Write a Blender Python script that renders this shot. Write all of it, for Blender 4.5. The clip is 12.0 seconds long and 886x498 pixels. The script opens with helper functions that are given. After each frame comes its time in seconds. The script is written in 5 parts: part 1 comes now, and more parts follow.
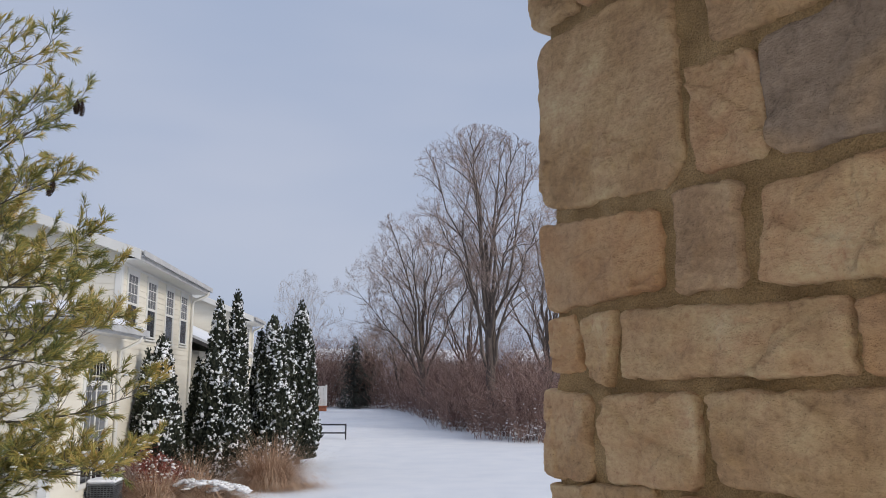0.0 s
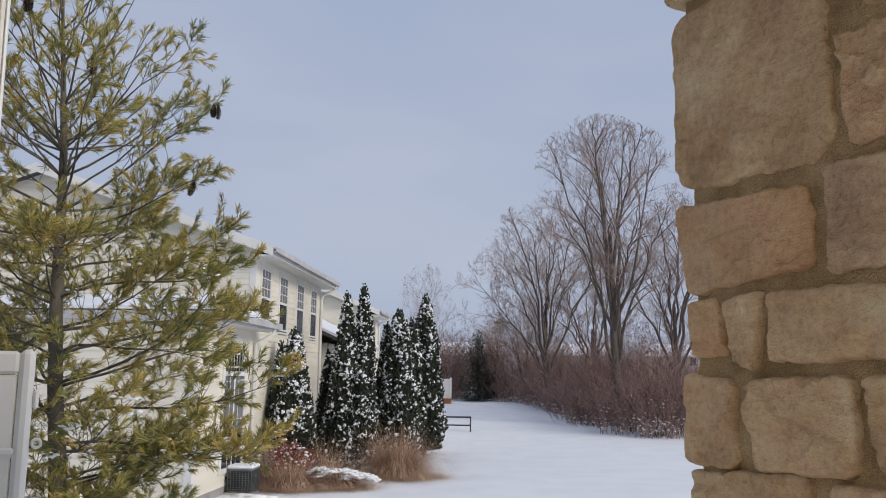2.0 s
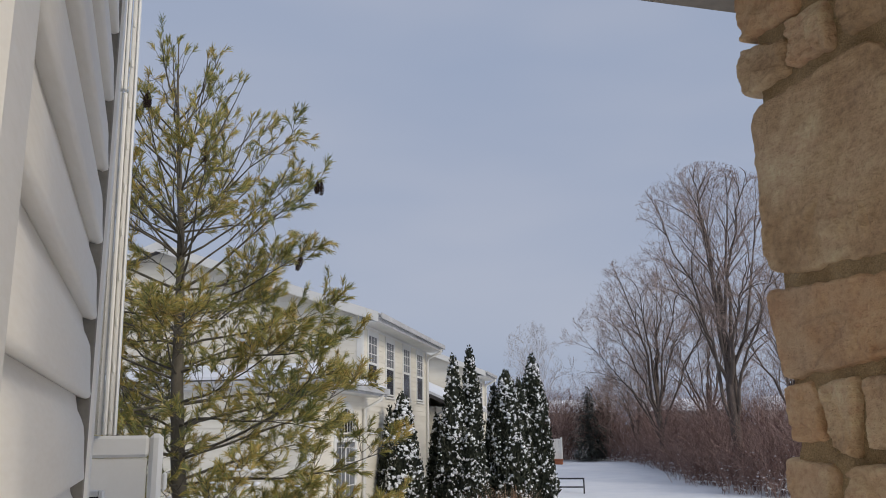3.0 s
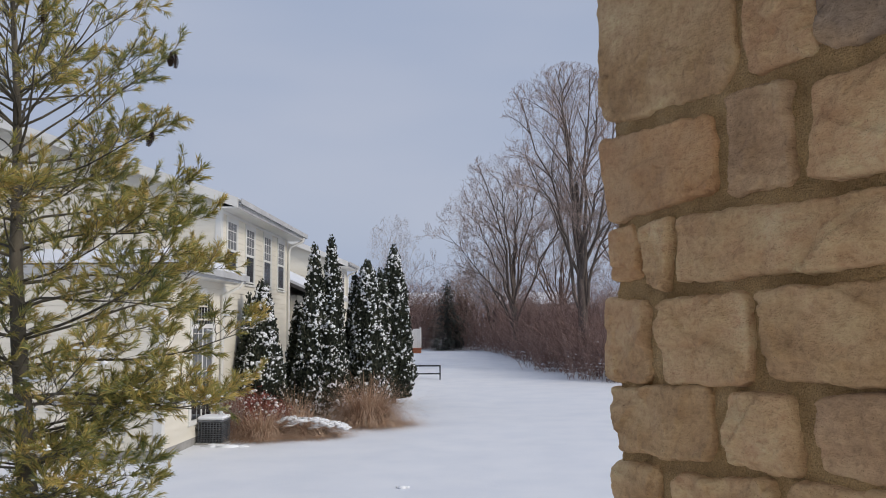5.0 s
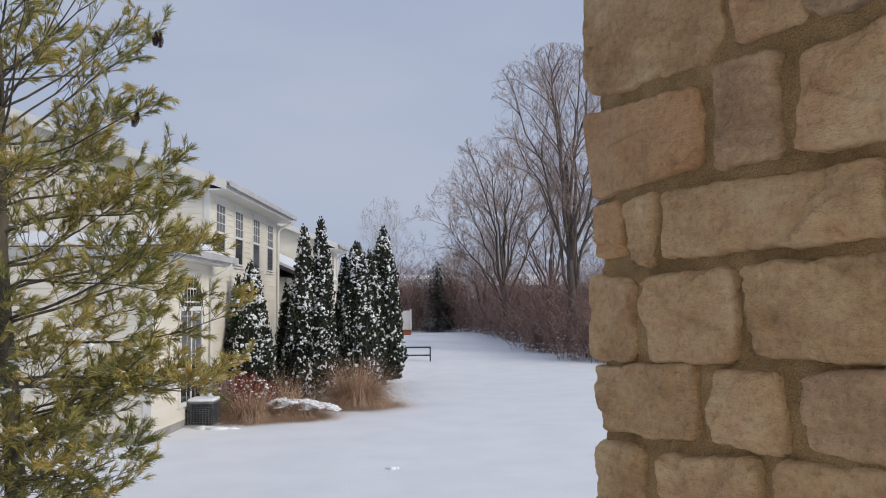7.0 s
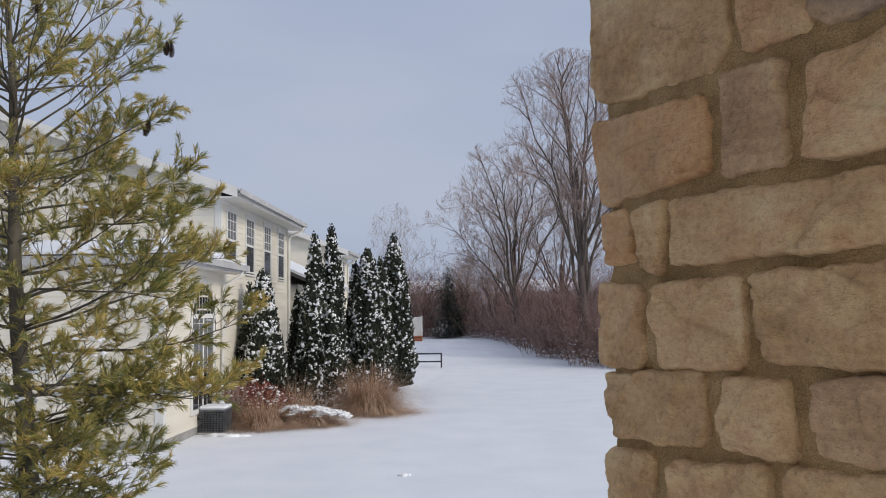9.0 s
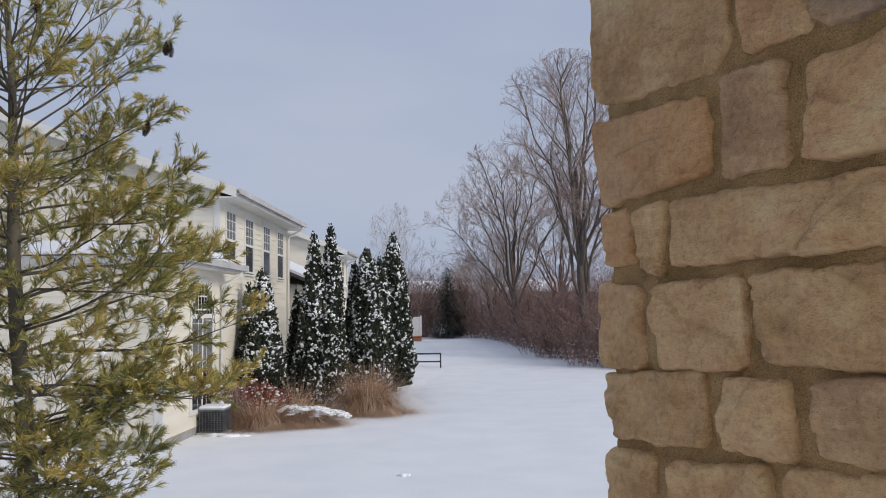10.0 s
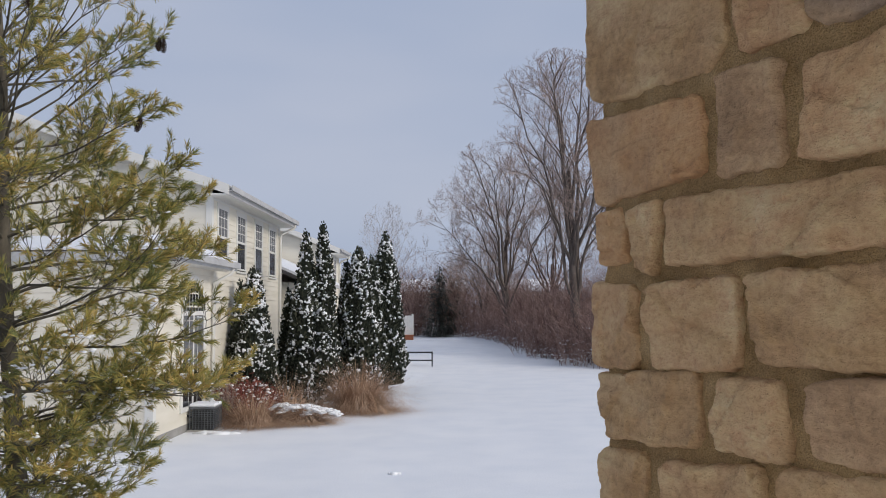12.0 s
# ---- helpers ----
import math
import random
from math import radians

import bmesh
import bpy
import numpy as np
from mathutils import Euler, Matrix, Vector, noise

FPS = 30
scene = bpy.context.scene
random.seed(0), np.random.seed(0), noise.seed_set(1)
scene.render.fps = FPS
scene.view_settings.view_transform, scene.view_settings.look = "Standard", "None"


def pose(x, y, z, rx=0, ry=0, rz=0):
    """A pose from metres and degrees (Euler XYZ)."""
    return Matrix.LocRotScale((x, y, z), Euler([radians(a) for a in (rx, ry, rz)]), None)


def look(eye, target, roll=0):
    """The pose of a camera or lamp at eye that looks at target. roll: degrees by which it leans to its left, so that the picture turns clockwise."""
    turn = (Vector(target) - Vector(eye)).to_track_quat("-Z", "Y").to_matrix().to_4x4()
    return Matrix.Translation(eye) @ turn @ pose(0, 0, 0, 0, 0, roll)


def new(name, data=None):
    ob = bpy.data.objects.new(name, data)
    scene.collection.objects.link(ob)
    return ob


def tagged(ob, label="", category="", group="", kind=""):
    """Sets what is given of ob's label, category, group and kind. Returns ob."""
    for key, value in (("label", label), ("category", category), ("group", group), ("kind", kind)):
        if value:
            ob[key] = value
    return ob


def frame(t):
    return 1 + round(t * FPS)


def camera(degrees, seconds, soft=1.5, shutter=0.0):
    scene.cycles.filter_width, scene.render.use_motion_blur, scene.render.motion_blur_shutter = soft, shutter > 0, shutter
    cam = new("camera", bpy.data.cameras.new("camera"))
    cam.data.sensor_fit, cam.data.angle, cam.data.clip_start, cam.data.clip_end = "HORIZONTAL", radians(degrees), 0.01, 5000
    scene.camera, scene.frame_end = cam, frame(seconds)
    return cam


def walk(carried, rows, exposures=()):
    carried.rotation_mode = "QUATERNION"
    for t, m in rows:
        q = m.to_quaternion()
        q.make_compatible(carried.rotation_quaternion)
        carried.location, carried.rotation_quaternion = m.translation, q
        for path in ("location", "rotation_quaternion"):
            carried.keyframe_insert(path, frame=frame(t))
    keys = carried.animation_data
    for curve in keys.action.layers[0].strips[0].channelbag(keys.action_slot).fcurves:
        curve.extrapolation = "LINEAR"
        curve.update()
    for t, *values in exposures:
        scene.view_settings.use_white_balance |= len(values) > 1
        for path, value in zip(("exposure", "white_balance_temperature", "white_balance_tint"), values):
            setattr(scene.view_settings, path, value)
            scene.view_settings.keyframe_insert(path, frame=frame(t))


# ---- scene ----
cam = camera(56.0, 12.0, soft=1.0)
PATH = [
    (0, (-0.045, 0.074, 2.571), (0.11, 2.043, 2.886), 0.2),
    (0.5, (-0.047, 0.085, 2.568), (-0.031, 2.062, 2.866), 0.5),
    (1, (-0.052, 0.075, 2.563), (-0.106, 2.052, 2.86), 0.6),
    (1.5, (-0.059, 0.074, 2.558), (-0.158, 2.049, 2.855), 0.9),
    (2, (-0.063, 0.072, 2.555), (-0.199, 2.045, 2.853), 0.7),
    (2.5, (-0.066, 0.001, 2.61), (-0.35, 1.937, 3.026), -0.1),
    (3, (-0.041, -0.01, 2.601), (-0.415, 1.906, 3.037), -0.7),
    (3.5, (-0.029, 0.022, 2.523), (-0.381, 1.969, 2.817), -0.8),
    (3.7, (-0.029, 0.022, 2.514), (-0.348, 1.981, 2.765), -0.7),
    (5.3, (0.001, 0.027, 2.519), (-0.045, 2.018, 2.7), -0.3),
    (5.5, (0.001, 0.031, 2.519), (-0.047, 2.022, 2.7), -0.3),
    (6, (0.009, 0.045, 2.514), (-0.055, 2.039, 2.663), -0.4),
    (6.5, (0.009, 0.05, 2.513), (-0.047, 2.045, 2.647), -0.5),
    (7, (0.011, 0.053, 2.513), (-0.028, 2.047, 2.651), -0.5),
    (9, (0.013, 0.044, 2.516), (-0.051, 2.037, 2.669), -0.8),
    (9.5, (0.011, 0.041, 2.516), (-0.06, 2.034, 2.675), -0.8),
    (10, (0.011, 0.043, 2.517), (-0.051, 2.036, 2.67), -0.8),
    (10.5, (0.011, 0.045, 2.516), (-0.041, 2.038, 2.671), -0.7),
    (11, (0.012, 0.048, 2.516), (-0.034, 2.041, 2.676), -0.6),
    (11.5, (0.012, 0.05, 2.513), (-0.033, 2.043, 2.67), -0.4),
    (12, (0.01, 0.052, 2.516), (-0.034, 2.046, 2.666), -0.4),
]
walk(cam, [(t, look(e, g, r)) for t, e, g, r in PATH],
     exposures=[(0.0, 0.08), (2.0, 0.03), (3.0, -0.15), (3.5, -0.19), (5.5, 0.0), (12.0, 0.0)])

# ---- world, sun, exposure ----
world = bpy.data.worlds.new("overcast_winter_sky")
scene.world = world
world.use_nodes = True
wn, wl = world.node_tree.nodes, world.node_tree.links
wn.clear()
SUN_EL, SUN_AZ = radians(30), radians(118)     # azimuth clockwise from +y
w_out, w_bg = wn.new("ShaderNodeOutputWorld"), wn.new("ShaderNodeBackground")
w_sky = wn.new("ShaderNodeTexSky")
w_sky.sky_type, w_sky.sun_disc = 'NISHITA', False
w_sky.sun_elevation, w_sky.sun_rotation = SUN_EL, SUN_AZ
w_sky.air_density, w_sky.dust_density = 1.0, 2.0
w_sc = wn.new("ShaderNodeVectorMath")
w_sc.operation = 'SCALE'
w_sc.inputs["Scale"].default_value = 0.08
wl.new(w_sky.outputs[0], w_sc.inputs[0])
w_tc, w_map, w_noise, w_ramp, w_mix = (wn.new(k) for k in ("ShaderNodeTexCoord", "ShaderNodeMapping", "ShaderNodeTexNoise", "ShaderNodeValToRGB", "ShaderNodeMix"))
w_map.inputs["Scale"].default_value = (1.0, 1.0, 3.5)
w_noise.inputs["Scale"].default_value, w_noise.inputs["Detail"].default_value = 1.6, 3.0
w_ramp.color_ramp.elements[0].position, w_ramp.color_ramp.elements[0].color = 0.3, (0.36, 0.435, 0.60, 1)
w_ramp.color_ramp.elements[1].position, w_ramp.color_ramp.elements[1].color = 0.72, (0.475, 0.52, 0.645, 1)
wl.new(w_tc.outputs["Generated"], w_map.inputs[0])
wl.new(w_map.outputs[0], w_noise.inputs["Vector"])
wl.new(w_noise.outputs["Fac"], w_ramp.inputs[0])
w_mix.data_type = 'RGBA'
w_mix.inputs["Factor"].default_value = 0.9      # cloud cover
wl.new(w_sc.outputs[0], w_mix.inputs["A"])
wl.new(w_ramp.outputs[0], w_mix.inputs["B"])
wl.new(w_mix.outputs["Result"], w_bg.inputs["Color"])
w_bg.inputs["Strength"].default_value = 1.0
wl.new(w_bg.outputs[0], w_out.inputs["Surface"])

sun = new("sun", bpy.data.lights.new("sun", 'SUN'))
sun.data.energy, sun.data.angle, sun.data.color = 2.0, radians(20), (1.0, 0.92, 0.81)
s_dir = Vector((math.sin(SUN_AZ) * math.cos(SUN_EL), math.cos(SUN_AZ) * math.cos(SUN_EL), math.sin(SUN_EL)))
sun.matrix_world = look(s_dir * 60, (0, 0, 0))


# ---- materials ----
def ramp_node(nodes, stops):
    r = nodes.new("ShaderNodeValToRGB")
    e = r.color_ramp.elements
    while len(e) < len(stops):
        e.new(0.5)
    for el, (p, c) in zip(e, stops):
        el.position, el.color = p, (*c, 1)
    return r


def material(name, stops, scale=6.0, rough=0.8, bump=0.3, fine=60.0, metal=0.0, stretch=(1, 1, 1), vary=0.0, island=0.0, spec=0.4, dist=0.01, fine_amount=0.25, sub=0.0):
    """Two scales of variation: broad mottling through a colour ramp, and fine grain in colour and relief."""
    m = bpy.data.materials.new(name)
    m.use_nodes = True
    nd, ln = m.node_tree.nodes, m.node_tree.links
    b = nd["Principled BSDF"]
    b.inputs["Roughness"].default_value, b.inputs["Metallic"].default_value = rough, metal
    b.inputs["Specular IOR Level"].default_value = spec
    tc, mp = nd.new("ShaderNodeTexCoord"), nd.new("ShaderNodeMapping")
    mp.inputs["Scale"].default_value = stretch
    ln.new(tc.outputs["Object"], mp.inputs[0])
    a, f = nd.new("ShaderNodeTexNoise"), nd.new("ShaderNodeTexNoise")
    a.inputs["Scale"].default_value, a.inputs["Detail"].default_value = scale, 6
    f.inputs["Scale"].default_value, f.inputs["Detail"].default_value = fine, 4
    ln.new(mp.outputs[0], a.inputs["Vector"])
    ln.new(mp.outputs[0], f.inputs["Vector"])
    fac = a.outputs["Fac"]
    if vary or island:
        add = nd.new("ShaderNodeMath")
        add.operation = 'MULTIPLY_ADD'
        if island:
            src = nd.new("ShaderNodeNewGeometry").outputs["Random Per Island"]
        else:
            src = nd.new("ShaderNodeObjectInfo").outputs["Random"]
        add.inputs[1].default_value = vary or island
        ln.new(src, add.inputs[0])
        ln.new(fac, add.inputs[2])
        off = nd.new("ShaderNodeMath")
        off.operation = 'SUBTRACT'
        off.inputs[1].default_value = (vary or island) / 2
        ln.new(add.outputs[0], off.inputs[0])
        fac = off.outputs[0]
    r = ramp_node(nd, stops)
    ln.new(fac, r.inputs[0])
    mx = nd.new("ShaderNodeMix")
    mx.data_type, mx.blend_type = 'RGBA', 'OVERLAY'
    mx.inputs["Factor"].default_value = fine_amount
    ln.new(r.outputs[0], mx.inputs["A"])
    ln.new(f.outputs["Fac"], mx.inputs["B"])
    ln.new(mx.outputs["Result"], b.inputs["Base Color"])
    if bump:
        s = nd.new("ShaderNodeMath")
        s.operation = 'MULTIPLY_ADD'
        s.inputs[1].default_value = 0.5
        ln.new(f.outputs["Fac"], s.inputs[0])
        ln.new(a.outputs["Fac"], s.inputs[2])
        bp = nd.new("ShaderNodeBump")
        bp.inputs["Strength"].default_value, bp.inputs["Distance"].default_value = bump, dist
        ln.new(s.outputs[0], bp.inputs["Height"])
        ln.new(bp.outputs[0], b.inputs["Normal"])
    if sub:
        b.inputs["Subsurface Weight"].default_value, b.inputs["Subsurface Radius"].default_value = sub, (0.03, 0.03, 0.04)
    return m


def stone_material(name, dark, body, pale, patch, grain=1.0, patch_at=0.56):
    """Split stone: blotches of two hues, bedding streaks, grain, pits and a broken surface; every stone its own stretch of the pattern."""
    m = bpy.data.materials.new(name)
    m.use_nodes = True
    nd, ln = m.node_tree.nodes, m.node_tree.links
    b = nd["Principled BSDF"]
    b.inputs["Roughness"].default_value, b.inputs["Specular IOR Level"].default_value = 0.92, 0.25
    tc, oi, off = nd.new("ShaderNodeTexCoord"), nd.new("ShaderNodeObjectInfo"), nd.new("ShaderNodeVectorMath")
    sc = nd.new("ShaderNodeVectorMath")
    sc.operation, off.operation = 'SCALE', 'ADD'
    sc.inputs[0].default_value = (31.0, 17.0, 23.0)
    ln.new(oi.outputs["Random"], sc.inputs["Scale"])
    ln.new(tc.outputs["Object"], off.inputs[0])
    ln.new(sc.outputs[0], off.inputs[1])

    def tex(scale, detail, stretch=(1, 1, 1), rough=0.55):
        mp, n = nd.new("ShaderNodeMapping"), nd.new("ShaderNodeTexNoise")
        mp.inputs["Scale"].default_value = stretch
        n.inputs["Scale"].default_value, n.inputs["Detail"].default_value, n.inputs["Roughness"].default_value = scale, detail, rough
        ln.new(off.outputs[0], mp.inputs[0])
        ln.new(mp.outputs[0], n.inputs["Vector"])
        return n.outputs["Fac"]

    broad, streak, fine, speck, blot = tex(9, 5), tex(16, 6, (1, 1, 2.6), 0.65), tex(95, 6, rough=0.7), tex(330, 3), tex(5, 3)
    base = ramp_node(nd, [(0.30, dark), (0.50, body), (0.70, pale)])
    ln.new(broad, base.inputs[0])
    pr = ramp_node(nd, [(patch_at - 0.06, (0, 0, 0)), (patch_at + 0.10, (1, 1, 1))])
    ln.new(blot, pr.inputs[0])

    def mix(kind, fac, a_, b_):
        x = nd.new("ShaderNodeMix")
        x.data_type, x.blend_type = 'RGBA', kind
        if isinstance(fac, float):
            x.inputs["Factor"].default_value = fac
        else:
            ln.new(fac, x.inputs["Factor"])
        ln.new(a_, x.inputs["A"])
        if isinstance(b_, tuple):
            x.inputs["B"].default_value = (*b_, 1)
        else:
            ln.new(b_, x.inputs["B"])
        return x.outputs["Result"]

    c = mix('MIX', pr.outputs[0], base.outputs[0], patch)
    st = ramp_node(nd, [(0.34, (0.30, 0.30, 0.30)), (0.66, (0.68, 0.68, 0.68))])
    ln.new(streak, st.inputs[0])
    c = mix('OVERLAY', 0.4 * grain, c, st.outputs[0])
    fr = ramp_node(nd, [(0.30, (0.27, 0.27, 0.27)), (0.46, (0.56, 0.56, 0.56)), (0.70, (0.80, 0.80, 0.80))])
    ln.new(fine, fr.inputs[0])
    c = mix('OVERLAY', 0.5 * grain, c, fr.outputs[0])
    pit = ramp_node(nd, [(0.27, (0.35, 0.33, 0.30)), (0.34, (1, 1, 1))])
    ln.new(speck, pit.inputs[0])
    c = mix('MULTIPLY', 0.7, c, pit.outputs[0])
    ln.new(c, b.inputs["Base Color"])
    h1, h2 = nd.new("ShaderNodeMath"), nd.new("ShaderNodeMath")
    h1.operation = h2.operation = 'MULTIPLY_ADD'
    h1.inputs[1].default_value, h2.inputs[1].default_value = 0.6, 0.2
    ln.new(fine, h1.inputs[0])
    ln.new(streak, h1.inputs[2])
    ln.new(speck, h2.inputs[0])
    ln.new(h1.outputs[0], h2.inputs[2])
    bp = nd.new("ShaderNodeBump")
    bp.inputs["Strength"].default_value, bp.inputs["Distance"].default_value = 0.9, 0.012
    ln.new(h2.outputs[0], bp.inputs["Height"])
    ln.new(bp.outputs[0], b.inputs["Normal"])
    return m


STONES = {
    "buff": stone_material("stone_buff", (0.402, 0.264, 0.145), (0.550, 0.382, 0.227), (0.677, 0.494, 0.312), (0.498, 0.342, 0.213)),
    "tan": stone_material("stone_tan", (0.445, 0.260, 0.136), (0.603, 0.372, 0.208), (0.677, 0.455, 0.272), (0.529, 0.362, 0.227), 0.85),
    "grey": stone_material("stone_grey", (0.382, 0.260, 0.163), (0.498, 0.348, 0.227), (0.635, 0.460, 0.299), (0.465, 0.328, 0.222)),
    "blue": stone_material("stone_blue_grey", (0.465, 0.322, 0.190), (0.561, 0.391, 0.236), (0.647, 0.465, 0.290), (0.354, 0.279, 0.222), 1.0, 0.46),
    "pale": stone_material("stone_pale_buff", (0.476, 0.322, 0.187), (0.624, 0.434, 0.263), (0.730, 0.538, 0.349), (0.594, 0.391, 0.240)),
}
MORTAR = material("sandy_mortar", [(0.3, (0.29, 0.195, 0.095)), (0.55, (0.415, 0.29, 0.15)), (0.8, (0.50, 0.37, 0.215))], 22, 0.95, 1.0, 420, dist=0.010, fine_amount=0.75)
SNOW = material("snow", [(0.2, (0.72, 0.745, 0.79)), (0.55, (0.79, 0.805, 0.835)), (0.9, (0.85, 0.855, 0.87))], 0.9, 0.65, 0.35, 26, dist=0.03, fine_amount=0.06, spec=0.25)
SNOW_BITS = material("clinging_snow", [(0.2, (0.78, 0.80, 0.83)), (0.8, (0.90, 0.90, 0.91))], 12, 0.7, 0.3, 80, fine_amount=0.1, spec=0.25)
SIDING = material("cream_vinyl_siding", [(0.25, (0.66, 0.615, 0.515)), (0.55, (0.745, 0.70, 0.595)), (0.85, (0.79, 0.75, 0.65))], 0.7, 0.55, 0.1, 30, stretch=(1, 1, 6), fine_amount=0.12)
NEAR_SIDING = material("grey_white_vinyl_siding", [(0.25, (0.68, 0.64, 0.565)), (0.55, (0.78, 0.745, 0.675)), (0.85, (0.82, 0.79, 0.73))], 2.2, 0.5, 0.12, 140, stretch=(1, 0.25, 1.5), fine_amount=0.15, dist=0.003)
CHANNEL = material("weathered_channel", [(0.3, (0.20, 0.185, 0.16)), (0.7, (0.30, 0.28, 0.245))], 8, 0.7, 0.2, 90)
WHITE = material("white_vinyl", [(0.2, (0.79, 0.765, 0.70)), (0.6, (0.85, 0.825, 0.765)), (0.9, (0.88, 0.86, 0.81))], 3, 0.45, 0.1, 90, fine_amount=0.1, dist=0.003)
TRIM = material("white_painted_trim", [(0.2, (0.64, 0.63, 0.59)), (0.8, (0.76, 0.75, 0.71))], 1.2, 0.5, 0.1, 40, fine_amount=0.1)
# white chosen so the unseen ceiling reflects light onto the pillar
CEIL = material("bounce_white_ceiling", [(0.3, (0.70, 0.68, 0.63)), (0.7, (0.78, 0.76, 0.72))], 3, 0.6, 0.1, 60)
GUTTER = material("grey_aluminium_gutter", [(0.3, (0.40, 0.40, 0.40)), (0.7, (0.52, 0.52, 0.515))], 2, 0.5, 0.1, 40)
SLOT = material("shadowed_slot", [(0.3, (0.34, 0.33, 0.30)), (0.7, (0.42, 0.41, 0.38))], 8, 0.8, 0.0, 40)
SOFFIT = material("taupe_soffit", [(0.3, (0.22, 0.19, 0.15)), (0.7, (0.33, 0.285, 0.23))], 3, 0.7, 0.2, 60)
ROOFING = material("dark_shingles", [(0.3, (0.05, 0.05, 0.055)), (0.7, (0.11, 0.10, 0.10))], 5, 0.9, 0.5, 60)
PANE = material("dark_window_glass", [(0.3, (0.018, 0.02, 0.023)), (0.7, (0.035, 0.037, 0.04))], 0.8, 0.06, 0.0, 5, spec=0.6, fine_amount=0.0)
BLIND = material("window_blind_behind_glass", [(0.3, (0.13, 0.135, 0.14)), (0.7, (0.21, 0.215, 0.22))], 2, 0.12, 0.0, 30, stretch=(1, 1, 12), spec=0.6)
BARK = material("grey_brown_bark", [(0.25, (0.068, 0.054, 0.046)), (0.6, (0.13, 0.105, 0.09)), (0.85, (0.19, 0.158, 0.135))], 5, 0.95, 0.8, 50, stretch=(1, 1, 0.3))
TWIG = material("bare_twigs", [(0.25, (0.20, 0.15, 0.128)), (0.6, (0.36, 0.27, 0.23)), (0.85, (0.50, 0.385, 0.325))], 0.6, 0.95, 0.0, 8, island=0.3)
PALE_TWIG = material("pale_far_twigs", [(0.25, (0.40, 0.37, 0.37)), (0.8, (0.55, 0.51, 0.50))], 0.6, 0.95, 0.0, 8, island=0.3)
BRUSH = material("brown_brush", [(0.2, (0.09, 0.049, 0.042)), (0.5, (0.235, 0.14, 0.118)), (0.85, (0.46, 0.325, 0.27))], 0.5, 0.95, 0.0, 8, island=0.9)
PINE_BARK = material("pine_bark", [(0.25, (0.06, 0.052, 0.038)), (0.6, (0.125, 0.108, 0.08)), (0.85, (0.18, 0.155, 0.118))], 9, 0.9, 0.7, 70, stretch=(1, 1, 0.4))
NEEDLE = material("pine_needles", [(0.14, (0.08, 0.12, 0.048)), (0.39, (0.215, 0.222, 0.063)), (0.57, (0.41, 0.335, 0.083)), (0.85, (0.59, 0.38, 0.12))], 1.8, 0.5, 0.0, 8, island=0.45, fine_amount=0.1)
SPRUCE = material("far_evergreen", [(0.15, (0.035, 0.042, 0.036)), (0.85, (0.09, 0.095, 0.08))], 2.0, 0.8, 0.0, 8, island=0.4)
CONE = material("pine_cone", [(0.3, (0.03, 0.02, 0.015)), (0.7, (0.09, 0.055, 0.035))], 60, 0.9, 0.6, 200)
ARBOR = material("arborvitae_sprays", [(0.15, (0.012, 0.016, 0.011)), (0.5, (0.030, 0.037, 0.022)), (0.85, (0.07, 0.07, 0.042))], 2.0, 0.8, 0.0, 8, island=0.45)
# near black: the shade between the sprays, put into the core's colour
ARBOR_CORE = material("arborvitae_core_painted_shade", [(0.3, (0.010, 0.014, 0.009)), (0.7, (0.025, 0.03, 0.018))], 9, 0.95, 0.6, 60)
STRAW = material("dry_ornamental_grass", [(0.15, (0.28, 0.17, 0.105)), (0.5, (0.46, 0.30, 0.20)), (0.85, (0.64, 0.48, 0.35))], 1.6, 0.85, 0.0, 10, island=0.6)
BARBERRY = material("red_barberry_leaves", [(0.2, (0.10, 0.018, 0.016)), (0.6, (0.20, 0.045, 0.03)), (0.9, (0.30, 0.11, 0.06))], 4, 0.7, 0.0, 10, island=0.5)
BLACK_METAL = material("black_painted_metal", [(0.3, (0.018, 0.018, 0.02)), (0.7, (0.04, 0.04, 0.043))], 10, 0.5, 0.1, 80)
AC_METAL = material("dark_grey_grille", [(0.3, (0.066, 0.07, 0.077)), (0.7, (0.165, 0.172, 0.18))], 6, 0.5, 0.1, 80, metal=0.3)
AC_DARK = material("condenser_coil", [(0.3, (0.008, 0.008, 0.009)), (0.7, (0.025, 0.025, 0.027))], 30, 0.7, 0.2, 100)
TERRACOTTA = material("terracotta", [(0.3, (0.30, 0.10, 0.05)), (0.7, (0.42, 0.16, 0.08))], 8, 0.85, 0.3, 60)
CONCRETE = material("concrete", [(0.3, (0.26, 0.25, 0.235)), (0.7, (0.37, 0.36, 0.34))], 3, 0.9, 0.4, 70)
BOARD = material("tan_board", [(0.3, (0.30, 0.22, 0.14)), (0.7, (0.42, 0.33, 0.22))], 5, 0.8, 0.2, 60, stretch=(1, 1, 0.2))
FAR_WALL = material("far_house_walls", [(0.3, (0.40, 0.36, 0.34)), (0.7, (0.50, 0.46, 0.43))], 0.5, 0.8, 0.0, 10)


